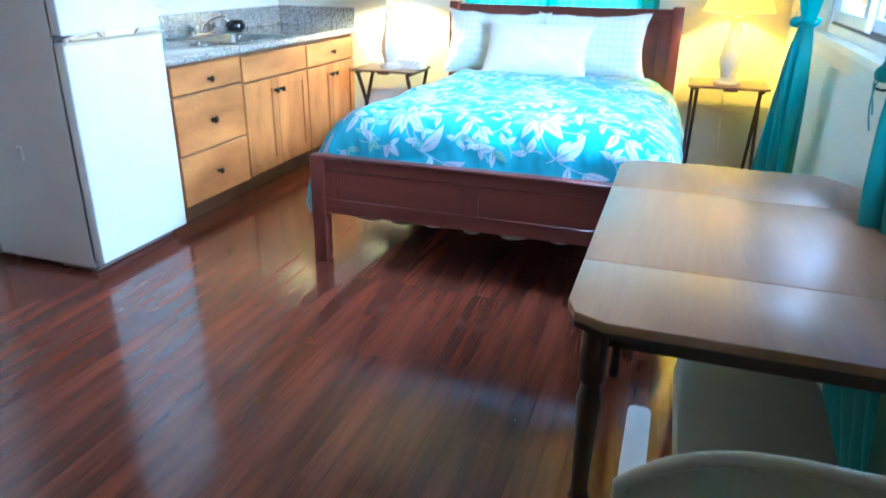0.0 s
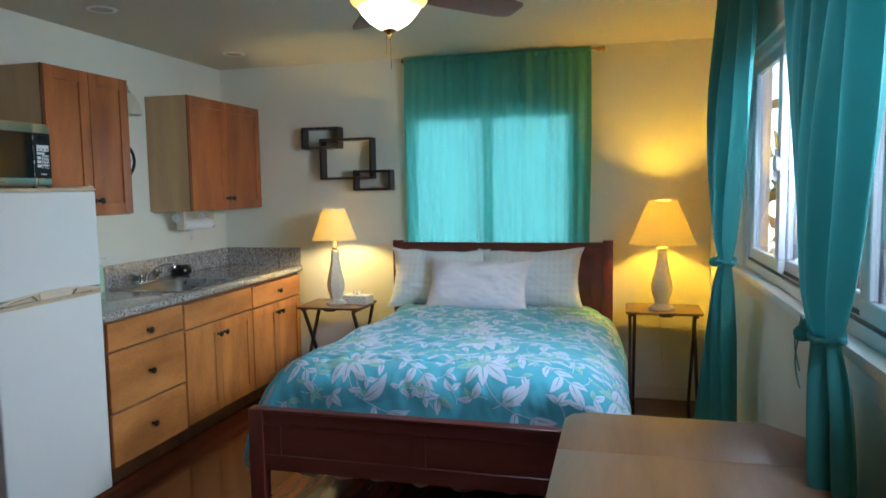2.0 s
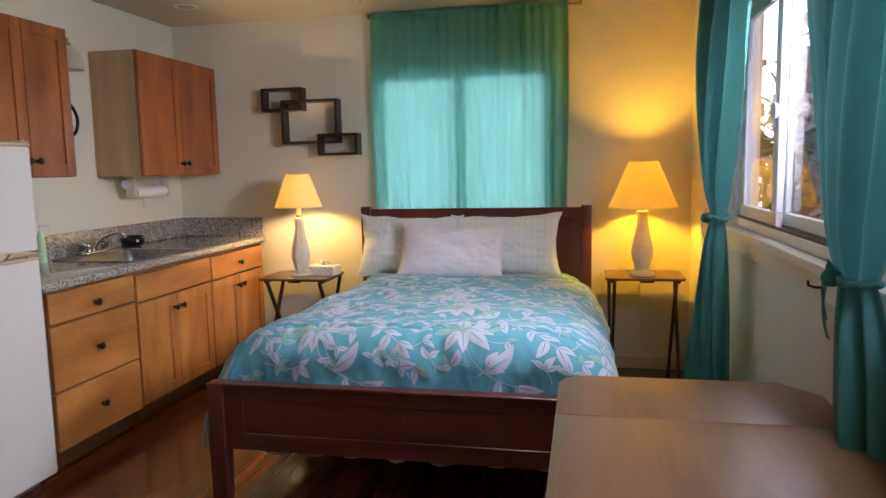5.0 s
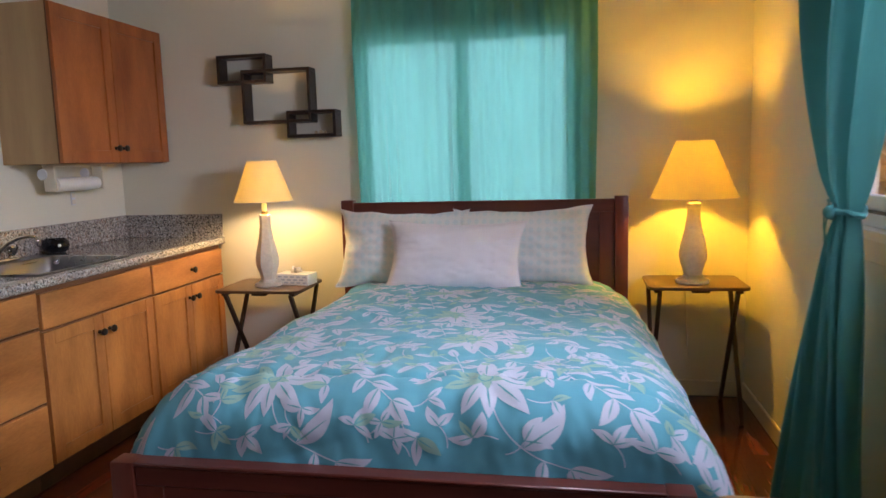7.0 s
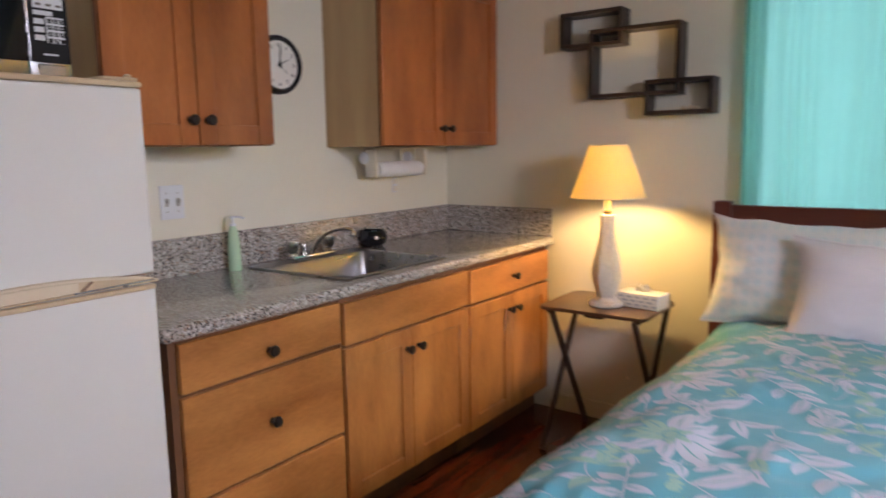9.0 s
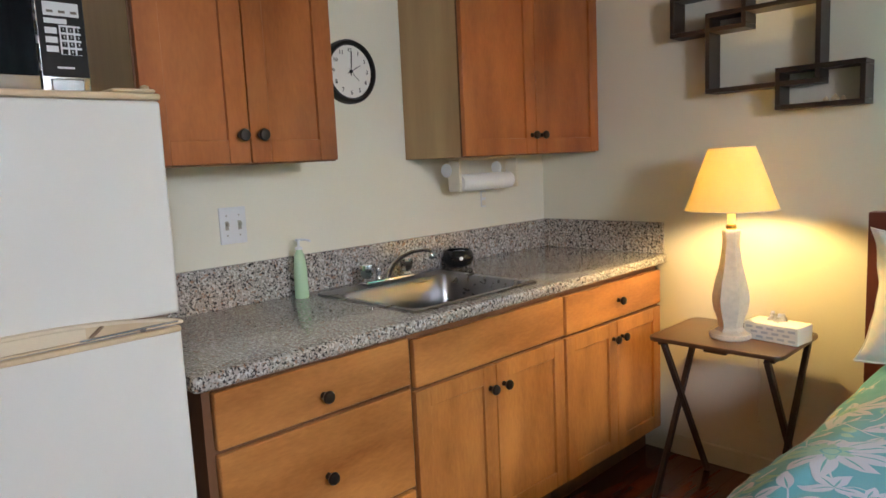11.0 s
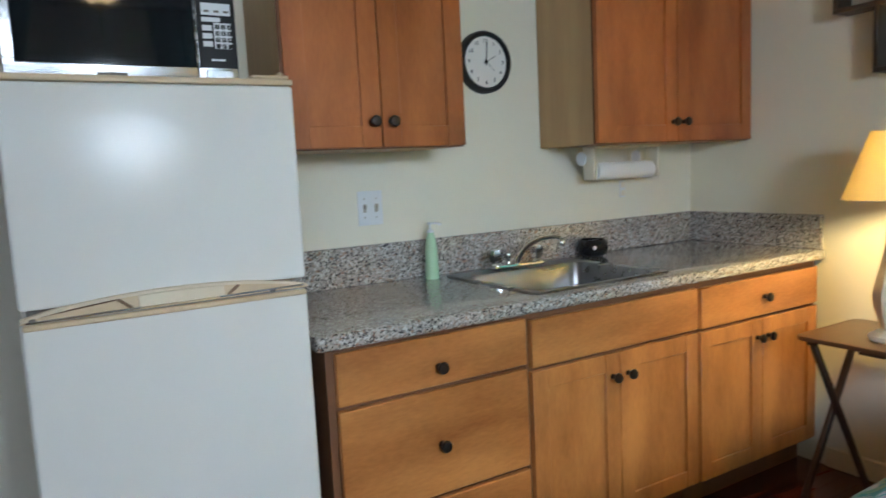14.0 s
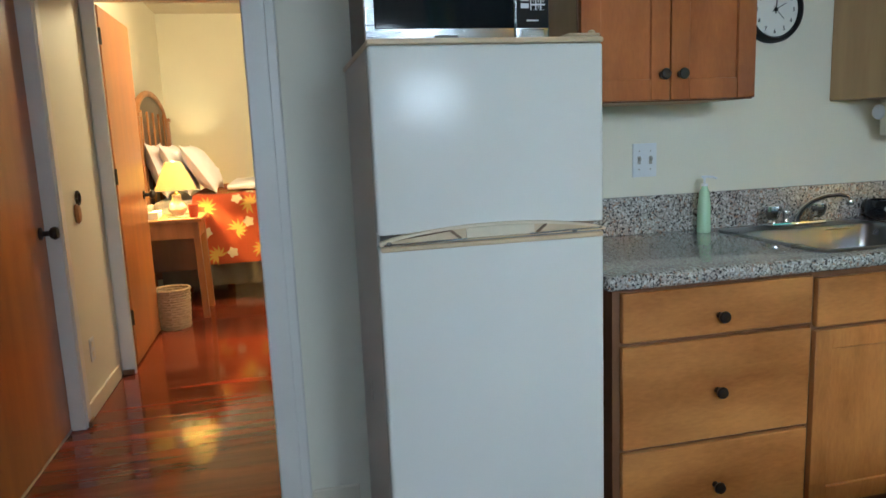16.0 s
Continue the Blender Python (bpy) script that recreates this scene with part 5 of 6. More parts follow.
def closed_curtain():
    c = thing("curtain", (2.16, -0.07, 0.80), "closed teal rod-pocket curtain glowing with daylight", "curtain")

    def at(u, v):
        x = 1.508 + u * (2.795 - 1.508) + 0.012 * math.sin(v * 5) * (u - 0.5)
        amp = (0.017 + 0.018 * v) * (0.30 + 1.7 * abs(wave(u * 7, 0.6 * v, 5.0)))
        ph = u * 118 + 3.2 * wave(u * 7, 2.0) + 1.2 * wave(u * 5, v * 2.0, 4.0)
        y = -0.078 + amp * (0.6 * math.sin(ph) + 0.4 * math.sin(ph * 0.43 + 1.7)) + 0.006 * wave(u * 18, v * 3.0)
        y = min(y, -0.045) if v > 0.02 else y
        return (x + 0.003 * wave(v * 6, u * 12), y, 2.356 - v * (2.356 - 0.82) - (0.004 * math.sin(ph) if v > 0.99 else 0))
    part("panel", sheet(at, 420, 46), "teal", c)
    part("rod_pocket", sheet(lambda u, v: (1.508 + u * 1.287, -0.075 - 0.012 * math.sin(math.pi * v) - 0.003 * math.sin(u * 160 + 3 * wave(u * 9, 1)), 2.362 - 0.045 * v), 240, 6), "teal", c)


closed_curtain()


def tied_curtain(top, tie, foot, tie_z, label, seed, hook):
    """Each of top, tie and foot is the (x, y) of the south edge and of the north edge."""
    c = thing("curtain", (foot[0][0], (foot[0][1] + foot[1][1]) / 2, 0.02), label, "curtain", "tied-back teal curtains")
    pts = {k: [Vector((x, y)) for x, y in v] for k, v in (("top", top), ("tie", tie), ("foot", foot))}

    def mixed(z):
        if z >= tie_z:
            q = (z - tie_z) / (2.345 - tie_z)
            e = q ** 0.6
            b = pts["top"]
        else:
            q = (tie_z - z) / tie_z
            e = q ** 0.75
            b = pts["foot"]
        a = pts["tie"]
        return a[0].lerp(b[0], e), a[1].lerp(b[1], e), e

    def at(u, v):
        z = 2.350 - v * 2.335
        lo, hi, e = mixed(z)
        d = (hi - lo).normalized()
        n = Vector((d.y, -d.x))
        ph = u * 31 + 6.0 * wave(u * 3.3, seed) + 2.4 * wave(u * 3, z * 1.1, seed)
        near = min(1.0, abs(z - tie_z) / 0.10)
        amp = (0.018 + 0.040 * e) * (0.5 + 0.5 * near) * (0.35 + 1.4 * abs(wave(u * 4 + seed, z * 0.8, 2.0)))
        body = 0.026 * (1 - e) * math.sin(math.pi * u) + 0.030 * math.sin(math.pi * min(1, e * 1.1)) * math.sin(math.pi * u)
        off = amp * (math.sin(ph) * 0.75 + 0.25 * math.sin(ph * 0.37 + seed)) + 0.020 * wave(u * 4, z * 1.8, seed + 3) * e - body * (1 if n.x > 0 else -1)
        p = lo.lerp(hi, u) + n * off + d * 0.010 * math.cos(ph) * e
        return (min(p.x, W - 0.040), p.y, z)
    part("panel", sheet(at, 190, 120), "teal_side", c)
    lo, hi, e = mixed(tie_z)
    mid = (lo + hi) / 2
    half = (hi - lo).length / 2 + 0.014
    def wrap(lift, lean):
        return [(mid.x - 0.006 + 0.038 * math.cos(a * math.pi / 18), mid.y + half * math.sin(a * math.pi / 18), tie_z + lift + lean * math.sin(a * math.pi / 18) + 0.006 * math.sin(a * math.pi / 6 + seed)) for a in range(37)]
    t = part("tie", join(tube(wrap(0.006, 0.010), [0.007 + 0.003 * math.sin(a * 1.3) for a in range(37)], 8), tube(wrap(-0.008, -0.008), [0.007 + 0.002 * math.cos(a * 1.1) for a in range(37)], 8)), "teal_tie", c, "twisted cloth tie")
    kx, ky = mid.x - 0.052, mid.y - 0.005
    part("knot", moved(lathe([(0.006, -0.020), (0.018, -0.011), (0.021, 0), (0.018, 0.011), (0.006, 0.020)], n=16), Matrix.Translation((kx, ky, tie_z)) @ pose(0, 0, 0, 70, 0, 20)), "teal_tie", t)
    for k, (dy, dz) in enumerate(((-0.020, -0.13), (0.028, -0.10), (0.040, 0.035), (-0.040, 0.028))):
        part("tail", sheet(lambda u, v: (kx - 0.006 - 0.010 * math.sin(v * 3 + k), ky + dy * v * (0.3 + 0.7 * v) + (u - 0.5) * (0.012 + 0.012 * v), tie_z + dz * v), 3, 10, 0.003), "teal_tie", t)
    if hook:
        part("hook", tube([(W - 0.001, -2.53, 0.985), (W - 0.03, -2.53, 0.985), (W - 0.05, -2.535, 0.992), (W - 0.052, -2.54, 1.005)], 0.004, 8), "bronze", t, "small dark tieback hook")
    return c


XR = W - 0.085
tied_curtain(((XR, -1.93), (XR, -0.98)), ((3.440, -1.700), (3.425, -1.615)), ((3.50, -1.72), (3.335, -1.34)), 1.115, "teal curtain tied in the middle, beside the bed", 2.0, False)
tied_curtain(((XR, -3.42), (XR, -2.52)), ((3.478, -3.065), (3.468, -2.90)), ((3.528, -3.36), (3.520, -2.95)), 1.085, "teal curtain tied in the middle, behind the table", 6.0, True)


# ---- ceiling fan and cans ----
def ceiling_fan(x, y):
    f = thing("ceiling_fan", (x, y, H - 0.35), "dark wooden ceiling fan with a lit amber glass bowl", "ceiling fan")
    part("canopy", lathe([(0.075, H - 0.0005), (0.075, H - 0.02), (0.05, H - 0.045), (0.02, H - 0.05)][::-1], x, y, 28), "bronze", f)
    part("motor", lathe([(0.06, H - 0.205), (0.115, H - 0.195), (0.128, H - 0.170), (0.124, H - 0.120), (0.08, H - 0.085), (0.02, H - 0.080), (0.016, H - 0.046)], x, y, 36), "bronze", f)
    zb = H - 0.200
    for k in range(5):
        a = radians(47 + 72 * k)
        m = Matrix.Translation((x, y, zb)) @ pose(0, 0, 0, 0, 0, math.degrees(a))
        b = part("blade", moved(plate([(0.19, -0.052), (0.24, -0.060), (0.53, -0.070), (0.585, -0.060), (0.600, -0.04), (0.600, 0.04), (0.585, 0.060), (0.53, 0.070), (0.24, 0.060), (0.19, 0.052)], -0.003, 0.003, 0.001), m @ pose(0, 0, 0, -13, 0, 0)), "fan_blade", f)
        part("blade_arm", moved(join(bar((0.10, 0, 0.006), (0.22, 0, 0.006), 0.03, 0.005), box(0.20, 0.27, -0.03, 0.03, 0.003, 0.007, 0.001, 1)), m), "bronze", b)
    part("fitter", lathe([(0.03, H - 0.225), (0.07, H - 0.220), (0.075, H - 0.205)], x, y, 28), "brass", f)
    z0 = H - 0.345
    part("glass_bowl", lathe([(0.012, z0), (0.036, z0 + 0.005), (0.072, z0 + 0.027), (0.101, z0 + 0.058), (0.115, z0 + 0.081)], x, y, 40), "bowl", f, "glowing white glass bowl")
    part("bowl_rim", lathe([(0.115, z0 + 0.0815), (0.135, z0 + 0.094), (0.142, z0 + 0.104), (0.135, z0 + 0.112), (0.09, z0 + 0.114)], x, y, 40), "bowl_rim", f, "amber glass rim")
    part("finial", lathe([(0.003, z0 - 0.028), (0.009, z0 - 0.020), (0.007, z0 - 0.014), (0.022, z0 - 0.004), (0.026, z0 + 0.002)], x, y, 18), "brass", f)
    part("pull_chain", tube([(x + 0.004, y, z0 - 0.14), (x + 0.002, y, z0 - 0.03)], 0.0016, 6), "brass", f)
    part("pull_chain", tube([(x - 0.014, y, z0 - 0.085), (x - 0.012, y, z0 - 0.005)], 0.0012, 6), "brass", f)


ceiling_fan(2.162, -2.308)
for y in (-1.765, -0.54):
    c = thing("recessed_light", (0.455, y, H - 0.004), "unlit recessed ceiling light with a pale ring", "ceiling light", "recessed ceiling lights")
    part("ring", shell([(0.075, H - 0.0035), (0.072, H - 0.0065), (0.055, H - 0.008)], 0.455, y, 32, 0.002), "white", c)
    part("can", lathe([(0.055, H - 0.003), (0.055, H - 0.002)], 0.455, y, 32), "can", c)


# ---- table and chair ----
def dining_table():
    x0, x1, y0, y1, z = 2.835, 3.490, -3.795, -2.655, 0.747
    t = thing("dining_table", ((x0 + x1) / 2, (y0 + y1) / 2, 0), "wood-laminate dining table with end leaves and turned legs", "table")

    def leaf(a, b, near, far):
        out = []
        r = 0.075
        if near:
            out += [(x0, a + r), (x0 + r * 0.25, a + r * 0.35), (x0 + r, a), (x1 - r, a), (x1 - r * 0.25, a + r * 0.35), (x1, a + r)]
        else:
            out += [(x0, a), (x1, a)]
        if far:
            out += [(x1, b - r * 1.3), (x1 - r * 1.1, b), (x0 + r, b), (x0 + r * 0.25, b - r * 0.35), (x0, b - r)]
        else:
            out += [(x1, b), (x0, b)]
        return out
    for a, b, n, f in ((y0, -3.525, True, False), (-3.523, -2.976, False, False), (-2.974, y1, False, True)):
        p = part("leaf", plate(leaf(a, b, n, f), z - 0.020, z, 0.0025), "laminate", t)
        part("edge_band", plate([(x + (0.004 if x > 3.1 else -0.004) * 0, y) for x, y in leaf(a, b, n, f)], z - 0.031, z - 0.0205), "dark_leg", p, "dark underside edge")
    part("apron", join(box(x0 + 0.06, x1 - 0.06, y0 + 0.10, y0 + 0.12, z - 0.10, z - 0.031), box(x0 + 0.06, x1 - 0.06, y1 - 0.12, y1 - 0.10, z - 0.10, z - 0.031),
                       box(x0 + 0.06, x0 + 0.08, y0 + 0.12, y1 - 0.12, z - 0.10, z - 0.031), box(x1 - 0.08, x1 - 0.06, y0 + 0.12, y1 - 0.12, z - 0.10, z - 0.031)), "dark_leg", t)
    prof = [(0.016, 0), (0.018, 0.02), (0.014, 0.06), (0.020, 0.16), (0.022, 0.26), (0.016, 0.30), (0.022, 0.31), (0.017, 0.325), (0.019, 0.40), (0.024, 0.54), (0.017, 0.575), (0.025, 0.59), (0.025, 0.72)]
    for lx in (x0 + 0.055, x1 - 0.055):
        for ly in (y0 + 0.075, y1 - 0.075):
            part("leg", lathe([(r, q) for r, q in prof], lx, ly, 16), "dark_leg", t)


dining_table()


def chair():
    cx = 3.195
    c = thing("armchair", (cx, -3.75, 0), "grey vinyl dining armchair with a curved back", "chair")
    part("seat", plate([(cx - 0.125, -4.10), (cx + 0.125, -4.10), (cx + 0.150, -3.80), (cx + 0.165, -3.40), (cx + 0.150, -3.30), (cx + 0.09, -3.27), (cx - 0.09, -3.27), (cx - 0.135, -3.30), (cx - 0.145, -3.40), (cx - 0.135, -3.80)], 0.405, 0.465, 0.022), "vinyl_seat", c)

    def back(u, v, d=0.0):
        a = 2 * u - 1
        x = cx + a * 0.225 * (1 - 0.06 * (1 - v))
        z = 0.50 + v * (0.848 - 0.105 * abs(a) ** 3 - 0.50)
        return (x, -4.16 - 0.07 * v + 0.045 * a * a + d, z)
    swell = lambda u, v: 0.018 * (1 - abs(2 * u - 1) ** 4) * (1 - abs(2 * v - 1) ** 4)
    f = join(sheet(lambda u, v: back(u, v, swell(u, v)), 28, 16), sheet(lambda u, v: back(u, v, -swell(u, v)), 28, 16))
    bmesh.ops.remove_doubles(f, verts=f.verts[:], dist=1e-4)
    part("backrest", f, "vinyl_seat", c)
    part("back_rim", tube([back(0, i / 8) for i in range(9)] + [back(i / 24, 1) for i in range(1, 25)] + [back(1, 1 - i / 8) for i in range(1, 9)], 0.009, 10), "vinyl_seat", c, "glossy rolled rim")
    for s in (-1, 1):
        x = cx + s * 0.212
        part("armrest", plate(round_rect(x - 0.018, x + 0.018, -4.15, -3.885, 0.012, 4), 0.635, 0.658, 0.005), "key", c, "pale blue-white armrest")
        part("arm_post", tube([(x, -3.93, 0.636), (x - s * 0.03, -3.86, 0.44), (x - s * 0.045, -3.80, 0.42)], 0.010, 10), "chrome", c)
        part("front_leg", tube([(cx + s * 0.115, -3.36, 0.406), (cx + s * 0.15, -3.33, 0.003)], 0.011, 10), "chrome", c)
        part("rear_leg", tube([(cx + s * 0.19, -4.19, 0.62), (cx + s * 0.11, -4.08, 0.41), (cx + s * 0.16, -4.20, 0.003)], 0.011, 10), "chrome", c)


chair()


# ---- hall and bedroom ----
op = thing("outlet", (W - 0.004, -0.76, 0.28), "cream wall outlet near the floor", "outlet")
part("plate", box(W - 0.006, W - 0.0005, -0.795, -0.725, 0.225, 0.34, 0.002, 1), "key", op)
part("socket", box(W - 0.008, W - 0.006, -0.775, -0.745, 0.245, 0.272, 0.001, 1), "trim", op)
part("socket", box(W - 0.008, W - 0.006, -0.775, -0.745, 0.293, 0.32, 0.001, 1), "trim", op)
oh = thing("outlet", (-1.30, JAMB_S + 0.004, 0.30), "white hall outlet near the floor", "outlet")
part("plate", box(-1.335, -1.265, JAMB_S + 0.0005, JAMB_S + 0.006, 0.245, 0.36, 0.002, 1), "key", oh)
part("socket", box(-1.315, -1.285, JAMB_S + 0.006, JAMB_S + 0.008, 0.265, 0.292), "trim", oh)
part("socket", box(-1.315, -1.285, JAMB_S + 0.006, JAMB_S + 0.008, 0.313, 0.34), "trim", oh)

wo = thing("wall_ornament", (-1.32, JAMB_S + 0.01, 0.92), "small carved wooden plaque hung on the hall wall", "ornament")
part("plaque", moved(lathe([(0.030, 0), (0.033, 0.008), (0.026, 0.018), (0.016, 0.020)], n=20), Matrix.Translation((-1.325, JAMB_S + 0.0005, 0.962)) @ pose(0, 0, 0, -90, 0, 0) @ Matrix.Diagonal((1, 1.5, 1, 1))), "pine", wo)
part("ring", tube([(-1.345 + 0.026 * math.cos(a * math.pi / 12), JAMB_S + 0.012, 1.035 + 0.03 * math.sin(a * math.pi / 12)) for a in range(25)], 0.007, 8), "bronze", wo, "dark ring")

NX0, NX1, NY0, NY1 = -3.42, -2.98, -4.00, -3.52
ns = thing("nightstand", ((NX0 + NX1) / 2, (NY0 + NY1) / 2, 0), "honey pine nightstand with splayed legs and an open shelf", "nightstand")
part("top", box(NX0 - 0.02, NX1 + 0.02, NY0 - 0.02, NY1 + 0.02, 0.720, 0.745, 0.004, 1), "pine", ns)
part("apron", box(NX1 - 0.03, NX1 - 0.008, NY0 + 0.04, NY1 - 0.04, 0.60, 0.72), "pine", ns)
part("apron", box(NX0 + 0.01, NX1 - 0.03, NY1 - 0.03, NY1 - 0.012, 0.60, 0.72), "pine", ns)
part("back", box(NX0 + 0.01, NX0 + 0.03, NY0 + 0.04, NY1 - 0.04, 0.30, 0.72), "cab_dark", ns)
for lx in (NX0 + 0.03, NX1 - 0.03):
    for ly, s in ((NY0 + 0.03, -1), (NY1 - 0.03, 1)):
        part("leg", bar((lx, ly, 0.72), (lx, ly + s * 0.02, 0.0), 0.045, 0.045), "pine", ns)

bl = table_lamp(-3.15, -3.68, 0.746, 0.165, 0.150, 0.058, 0.945, 1.150, "lit white ceramic bedroom lamp with a cream shade")
bt = thing("tissue_box", (-3.08, -3.86, 0.746), "white tissue box on the nightstand", "tissue box")
part("carton", box(-3.20, -3.02, -3.92, -3.80, 0.746, 0.80, 0.003, 1), "face", bt)
part("tissue", sheet(lambda u, v: (-3.11 + (u - 0.5) * 0.06, -3.86 + 0.02 * math.sin(u * 7), 0.80 + 0.05 * v), 8, 4, 0.001), "paper", bt)
cup = thing("tumbler", (-3.06, -3.56, 0.746), "orange tumbler on the nightstand", "cup")
part("glass", shell([(0.030, 0.747), (0.034, 0.79), (0.037, 0.84)], -3.06, -3.56, 20, 0.002), "orange", cup)
n2 = copy_thing(ns, Matrix.Translation((-5.36, -3.76, 0)))
n2["label"] = "honey pine nightstand on the far side of the bed"
l2 = copy_thing(bl, Matrix.Translation((-5.35, -3.75, 0.746)))
l2["label"] = "lit white ceramic lamp behind the bed pillows"

B2X0, B2X1 = -5.05, -3.52
b2 = thing("bed", (-4.28, -3.2, 0), "pine bed with an arched dark-panelled headboard", "bed")
for x in (B2X0, B2X1 - 0.07):
    part("head_post", box(x, x + 0.07, BS + 0.02, BS + 0.12, 0, 1.50, 0.006, 2), "pine", b2)
    part("post_cap", box(x - 0.012, x + 0.082, BS + 0.012, BS + 0.13, 1.50, 1.535, 0.006, 2), "pine", b2)
arch = [(B2X0 + 0.07, 0.5), (B2X1 - 0.07, 0.5)] + [(-4.285 + 0.695 * math.cos(radians(a)), 1.44 + 0.27 * math.sin(radians(a))) for a in range(0, 181, 9)]
part("head_panel", moved(plate(arch, 0, 0.05, 0.004), Matrix.Translation((0, BS + 0.09, 0)) @ pose(0, 0, 0, 90, 0, 0)), "walnut", b2, "dark arched head panel")
part("head_moulding", tube([(-4.285 + 0.705 * math.cos(radians(a)), BS + 0.085, 1.44 + 0.28 * math.sin(radians(a))) for a in range(0, 181, 9)], 0.026, 8), "pine", b2)
for k in range(5):
    x = -4.85 + k * 0.27
    part("head_batten", box(x, x + 0.035, BS + 0.09, BS + 0.105, 0.6, 1.56, 0.003, 1), "pine", b2)
part("side_rail", box(B2X1 - 0.04, B2X1, -3.95, -1.95, 0.22, 0.38, 0.004, 1), "cab_dark", b2)
part("foot_post", box(B2X1 - 0.07, B2X1, -1.95, -1.88, 0, 0.6, 0.004, 1), "pine", b2)
part("foot_post", box(B2X0, B2X0 + 0.07, -1.95, -1.88, 0, 0.6, 0.004, 1), "pine", b2)
m2 = thing("mattress", (-4.28, -2.95, 0.38), "mattress with a hanging taupe bed skirt", "mattress")
part("pad", box(B2X0 + 0.02, B2X1 - 0.045, -3.93, -1.96, 0.38, 0.83, 0.05, 3), "skirt", m2)
part("bed_skirt", sheet(lambda u, v: (B2X1 + 0.012 + 0.010 * math.sin(u * 70), -3.90 + u * 1.9, 0.40 - v * 0.26), 120, 4, 0.003), "taupe", m2, "taupe bed skirt")


def cover2(s, t, lift=0.0):
    """s: from the far side over the near edge; t: from the head."""
    flat = 1.40
    if s <= flat:
        x, z = s, 0.0
        n = Vector((0, 0, 1))
    else:
        q = min((s - flat) / 0.10, math.pi / 2)
        d = max(0.0, s - flat - 0.10 * math.pi / 2)
        x, z = flat + 0.10 * math.sin(q), -0.10 * (1 - math.cos(q)) - d
        n = Vector((math.sin(q), 0, math.cos(q)))
    puff = 0.014 * wave(s * 3, t * 3, 31.0) + 0.006 * wave(s * 9, t * 8, 33.0)
    p = Vector((B2X0 + 0.02 + x + 0.04, -3.62 + t, 0.875 + z))
    return p + n * (puff + lift)


c2 = thing("comforter", (-4.28, -2.8, 0.38), "orange floral comforter with cream blossoms", "comforter")
part("cover", sheet(lambda u, v: cover2(u * 2.02, v * 1.65), 80, 70, 0.006), "orange", c2)
fl, gd = Print(cover2, 0.0045), Print(cover2, 0.0040)
rnd = random.Random(5)
for j in range(9):
    for i in range(11):
        s, t = 0.10 + i * 0.18 + rnd.uniform(-0.05, 0.05), 0.12 + j * 0.17 + rnd.uniform(-0.05, 0.05)
        if (i + j) % 2:
            t0 = rnd.uniform(0, 6)
            for k in range(5):
                fl.leaf(s, min(max(t, 0.07), 1.58), t0 + k * 1.2566, 0.047, 0.019)
        else:
            t0 = rnd.uniform(0, 6)
            for k in range(9):
                gd.leaf(s, min(max(t, 0.10), 1.55), t0 + k * 0.55, 0.085, 0.010, 0.4)
tagged(part("blossom_print", fl.bm, "flower", c2, "cream blossom print"), kind="stuff")
tagged(part("frond_print", gd.bm, "gold", c2, "golden frond print"), kind="stuff")
for k, (x, y, tl) in enumerate(((-3.95, -3.74, 26), (-3.93, -3.56, 33), (-3.97, -3.88, 16))):
    pillow("pillow", x, y, 1.075, 0.66, 0.42, 0.16, tl, 0, "pillow", "cream pillow leaning on the arched headboard", 11.0 + k)
tw = thing("folded_blanket", (-4.1, -2.9, 0.89), "folded white blanket on the orange bed", "blanket")
part("fold", box(-4.85, -3.62, -3.36, -2.60, 0.895, 0.935, 0.018, 3), "pillow", tw)

wb = thing("wicker_basket", (-2.80, -3.72, 0), "round woven wicker waste basket on the floor", "basket")
for k in range(15):
    z = 0.008 + k * 0.0178
    r = 0.098 + 0.012 * k / 14
    part("coil", tube([(-2.80 + (r + 0.004 * math.cos(10 * a * math.pi / 20 + k * math.pi)) * math.cos(a * math.pi / 20), -3.72 + (r + 0.004 * math.cos(10 * a * math.pi / 20 + k * math.pi)) * math.sin(a * math.pi / 20), z) for a in range(41)], 0.0098, 6), "wicker", wb)
part("bottom", lathe([(0.095, 0.001), (0.095, 0.008)], -2.80, -3.72, 24), "wicker", wb)
part("braided_rim", tube([(-2.80 + 0.114 * math.cos(a * math.pi / 20), -3.72 + 0.114 * math.sin(a * math.pi / 20), 0.274 + 0.003 * (a % 2)) for a in range(41)], 0.011, 8), "wicker", wb)

rod("curtain_rod", (BW + 0.06, -3.02, 2.555), (BW + 0.06, -1.5, 2.555), 0.008, "slim dark bedroom curtain rod", [((BW + 0.06, -2.98, 2.555), (BW + 0.001, -2.98, 2.555))])

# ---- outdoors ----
# Glowing panels added beyond the two windows as daylight.
structure("backdrop", box(9.0, 9.02, -9, 5, -0.25, 6), "haze", "glowing panel in place of the bright sky beyond the garden")
structure("backdrop_north", box(-3, 8, 5.0, 5.02, -0.25, 6), "haze_north", "glowing panel in place of the bright sky behind the house")
fe = thing("fence", (5.6, -2.5, -0.25), "weathered brown board fence beyond the window", "fence")
for k in range(48):
    y = -6.2 + k * 0.22
    part("board", box(5.60, 5.62, y, y + 0.205, -0.25, 1.22 + 0.02 * wave(k * 1.7, 3), 0.003, 1), "fence", fe)
for z in (0.1, 0.9):
    part("rail", box(5.622, 5.66, -6.2, 4.36, z, z + 0.09), "fence", fe)


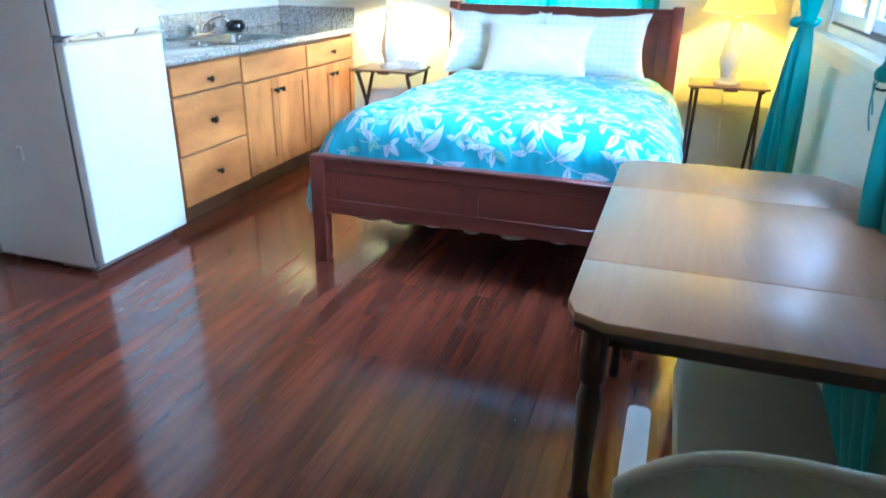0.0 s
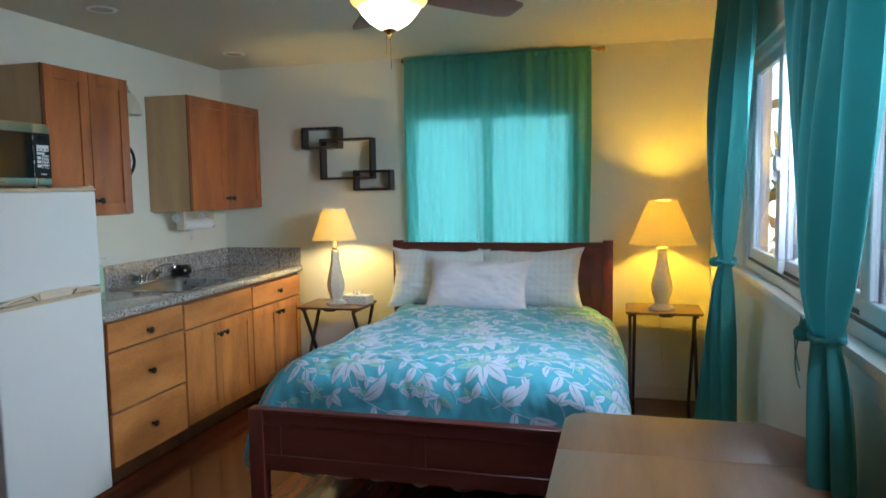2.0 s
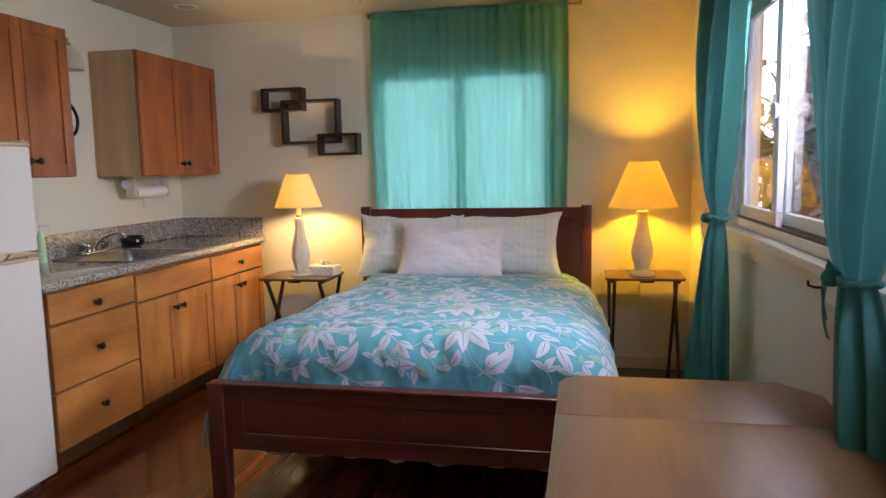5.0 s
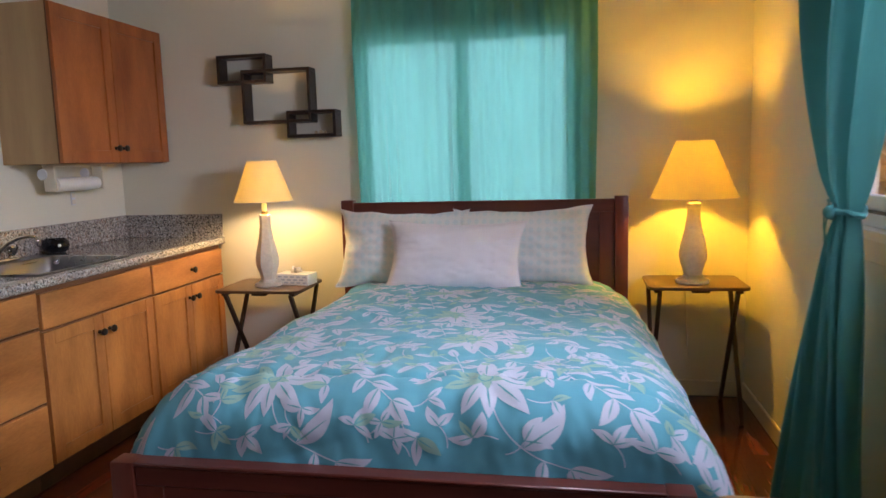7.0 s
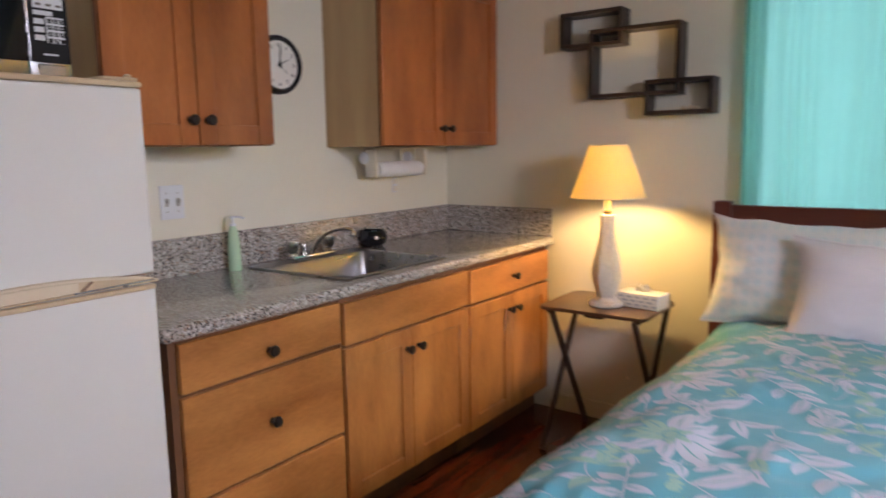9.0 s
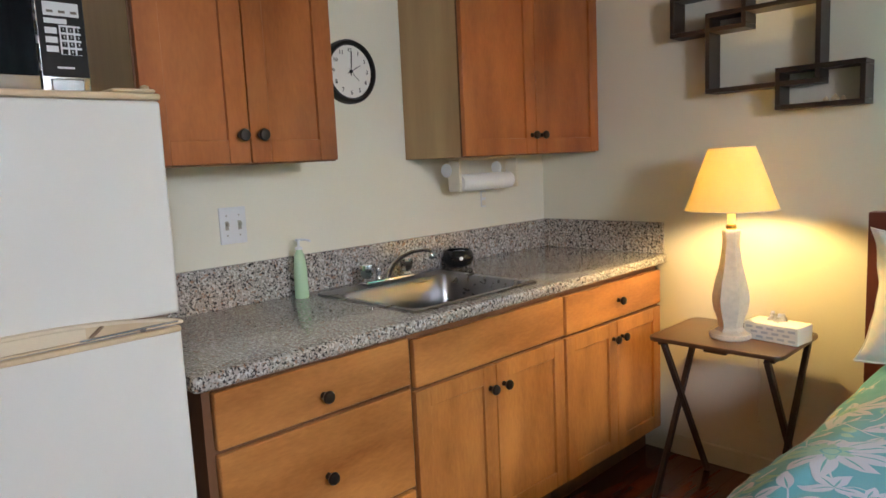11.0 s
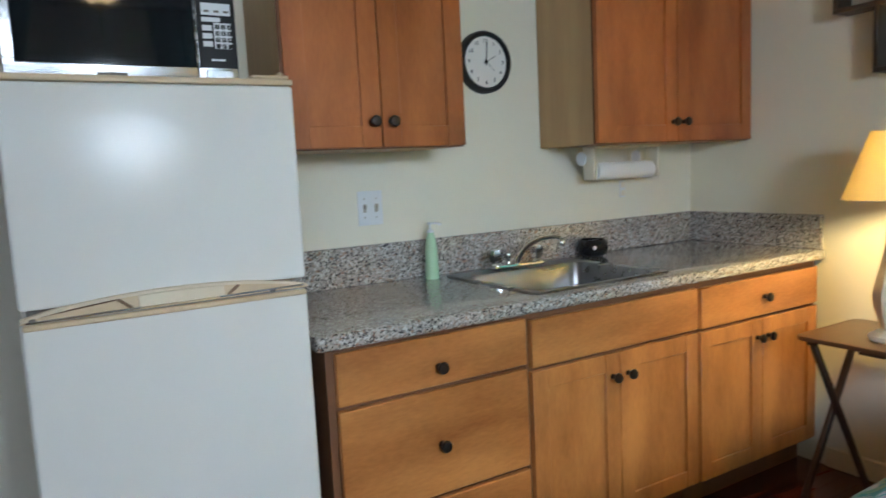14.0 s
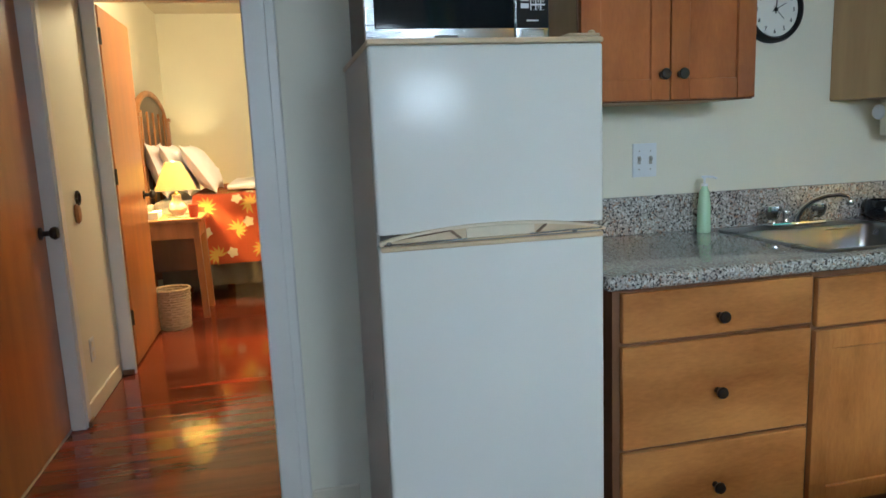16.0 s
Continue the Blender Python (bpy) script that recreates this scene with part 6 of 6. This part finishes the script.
def shrub(x, y, z, w, h, n, material, label, seed, big=1.0):
    s = thing("shrub", (x, y, -0.25), label, "shrub")
    rnd = random.Random(seed)
    stems, leaves = [], bmesh.new()
    for k in range(7):
        top = Vector((x + rnd.uniform(-w, w), y + rnd.uniform(-w, w), z + rnd.uniform(0.4, 1) * h))
        mid = Vector((x, y, -0.25)).lerp(top, 0.5) + Vector((rnd.uniform(-0.1, 0.1), rnd.uniform(-0.1, 0.1), 0.1))
        stems.append(tube([(x + rnd.uniform(-0.06, 0.06), y, -0.25), mid, top], [0.014, 0.010, 0.004], 6))
        for q in range(n):
            p = mid.lerp(top, rnd.random()) + Vector((rnd.gauss(0, 0.10), rnd.gauss(0, 0.10), rnd.gauss(0, 0.10)))
            ln = big * rnd.uniform(0.06, 0.13)
            m = Matrix.Translation(p) @ pose(0, 0, 0, rnd.uniform(-60, 60), rnd.uniform(-60, 60), rnd.uniform(0, 360))
            vs = [leaves.verts.new(m @ Vector(v)) for v in ((0, 0, 0), (ln * 0.4, ln * 0.22, 0.01), (ln, 0, -0.01), (ln * 0.4, -ln * 0.22, 0.01))]
            leaves.faces.new(vs)
    part("stems", join(*stems), "fence", s)
    part("foliage", leaves, material, s)


shrub(5.0, -1.3, 0.6, 0.35, 1.0, 60, "leaf", "loose green garden shrub outside the window", 1)
shrub(4.9, -0.2, 0.5, 0.30, 1.1, 60, "dry_leaf", "reddish garden shrub outside the window", 2)
shrub(5.1, -2.7, 0.5, 0.35, 0.9, 60, "dry_leaf", "reddish garden shrub outside the window", 3)
shrub(4.75, 0.85, 1.1, 0.35, 1.3, 70, "dry_leaf", "tall red-leaved garden plant beyond the window", 4, 2.4)
shrub(4.55, 1.55, 1.0, 0.30, 1.2, 60, "leaf", "tall broad-leaved green garden plant beyond the window", 5, 2.6)
shrub(5.15, 2.30, 1.2, 0.40, 1.6, 70, "dry_leaf", "tall red-leaved garden plant beyond the window", 6, 2.4)


# ---- floor ----
fl_ob = structure("floor", join(box(-T, W + T, SOUTH - T, T, -0.12, -0.010), box(HALL_W - T, -T, JAMB_S - 0.9, JAMB_N + T, -0.12, -0.010), box(BW - T, HALL_W - T, BS - T, BN + T, -0.12, -0.010)), "cab_dark", "dark cherry laminate plank floor")
PLANK_W, PLANK_L = 0.0685, 1.25
plank_cache = {}


def plank_mesh(w, l):
    key = (round(w, 3), round(l, 3))
    if key not in plank_cache:
        bm = box(-w / 2 + 0.0003, w / 2 - 0.0003, -l / 2 + 0.0003, l / 2 - 0.0003, -0.0095, 0.0, 0.0003, 1)
        bmesh.ops.recalc_face_normals(bm, faces=bm.faces[:])
        me = bpy.data.meshes.new("plank")
        bm.to_mesh(me)
        bm.free()
        me.materials.append(M["plank"])
        plank_cache[key] = me
    return plank_cache[key]


def planks(x0, x1, y0, y1, seed):
    rnd = random.Random(seed)
    k = 0
    x = x0
    while x < x1 - 0.01:
        w = min(PLANK_W, x1 - x)
        y = y0 - rnd.choice((0.0, 0.3, 0.6, 0.9))
        while y < y1 - 0.01:
            a, b = max(y, y0), min(y + PLANK_L, y1)
            if b - a > 0.02:
                ob = new("plank", plank_mesh(w, b - a))
                ob.parent = fl_ob
                ob.location = Vector((x + w / 2, (a + b) / 2, 0.0)) - Vector(fl_ob.location)
                k += 1
            y += PLANK_L
        x += w
    return k


planks(0.0, W, SOUTH, 0.0, 1)
rnd = random.Random(9)
far_v, far_f = [], []
for fx0, fx1, fy0, fy1 in ((BW, HALL_W - T, BS, BN), (HALL_W - T, 0.0, JAMB_S - 0.08, JAMB_N)):
    x = fx0
    while x < fx1 - 0.01:
        y = fy0 - rnd.choice((0.0, 0.3, 0.6, 0.9))
        while y < fy1 - 0.01:
            a, b = max(y, fy0) + 0.0003, min(y + PLANK_L, fy1) - 0.0003
            y += PLANK_L
            if b - a < 0.02:
                continue
            n = len(far_v)
            x0, x1 = x + 0.0003, min(x + PLANK_W, fx1) - 0.0003
            far_v += [(x0, a, -0.009), (x1, a, -0.009), (x1, b, -0.009), (x0, b, -0.009), (x0, a, 0), (x1, a, 0), (x1, b, 0), (x0, b, 0)]
            far_f += [(n + 4, n + 5, n + 6, n + 7), (n, n + 1, n + 5, n + 4), (n + 1, n + 2, n + 6, n + 5), (n + 2, n + 3, n + 7, n + 6), (n + 3, n, n + 4, n + 7)]
        x += PLANK_W
me = bpy.data.meshes.new("hall_planks")
off = Vector(fl_ob.location)
me.from_pydata([tuple(Vector(v) - off) for v in far_v], [], far_f)
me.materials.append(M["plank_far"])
far = new("hall_planks", me)
far.parent = fl_ob
tagged(far, "dark cherry laminate planks in the hall and bedroom", kind="stuff")
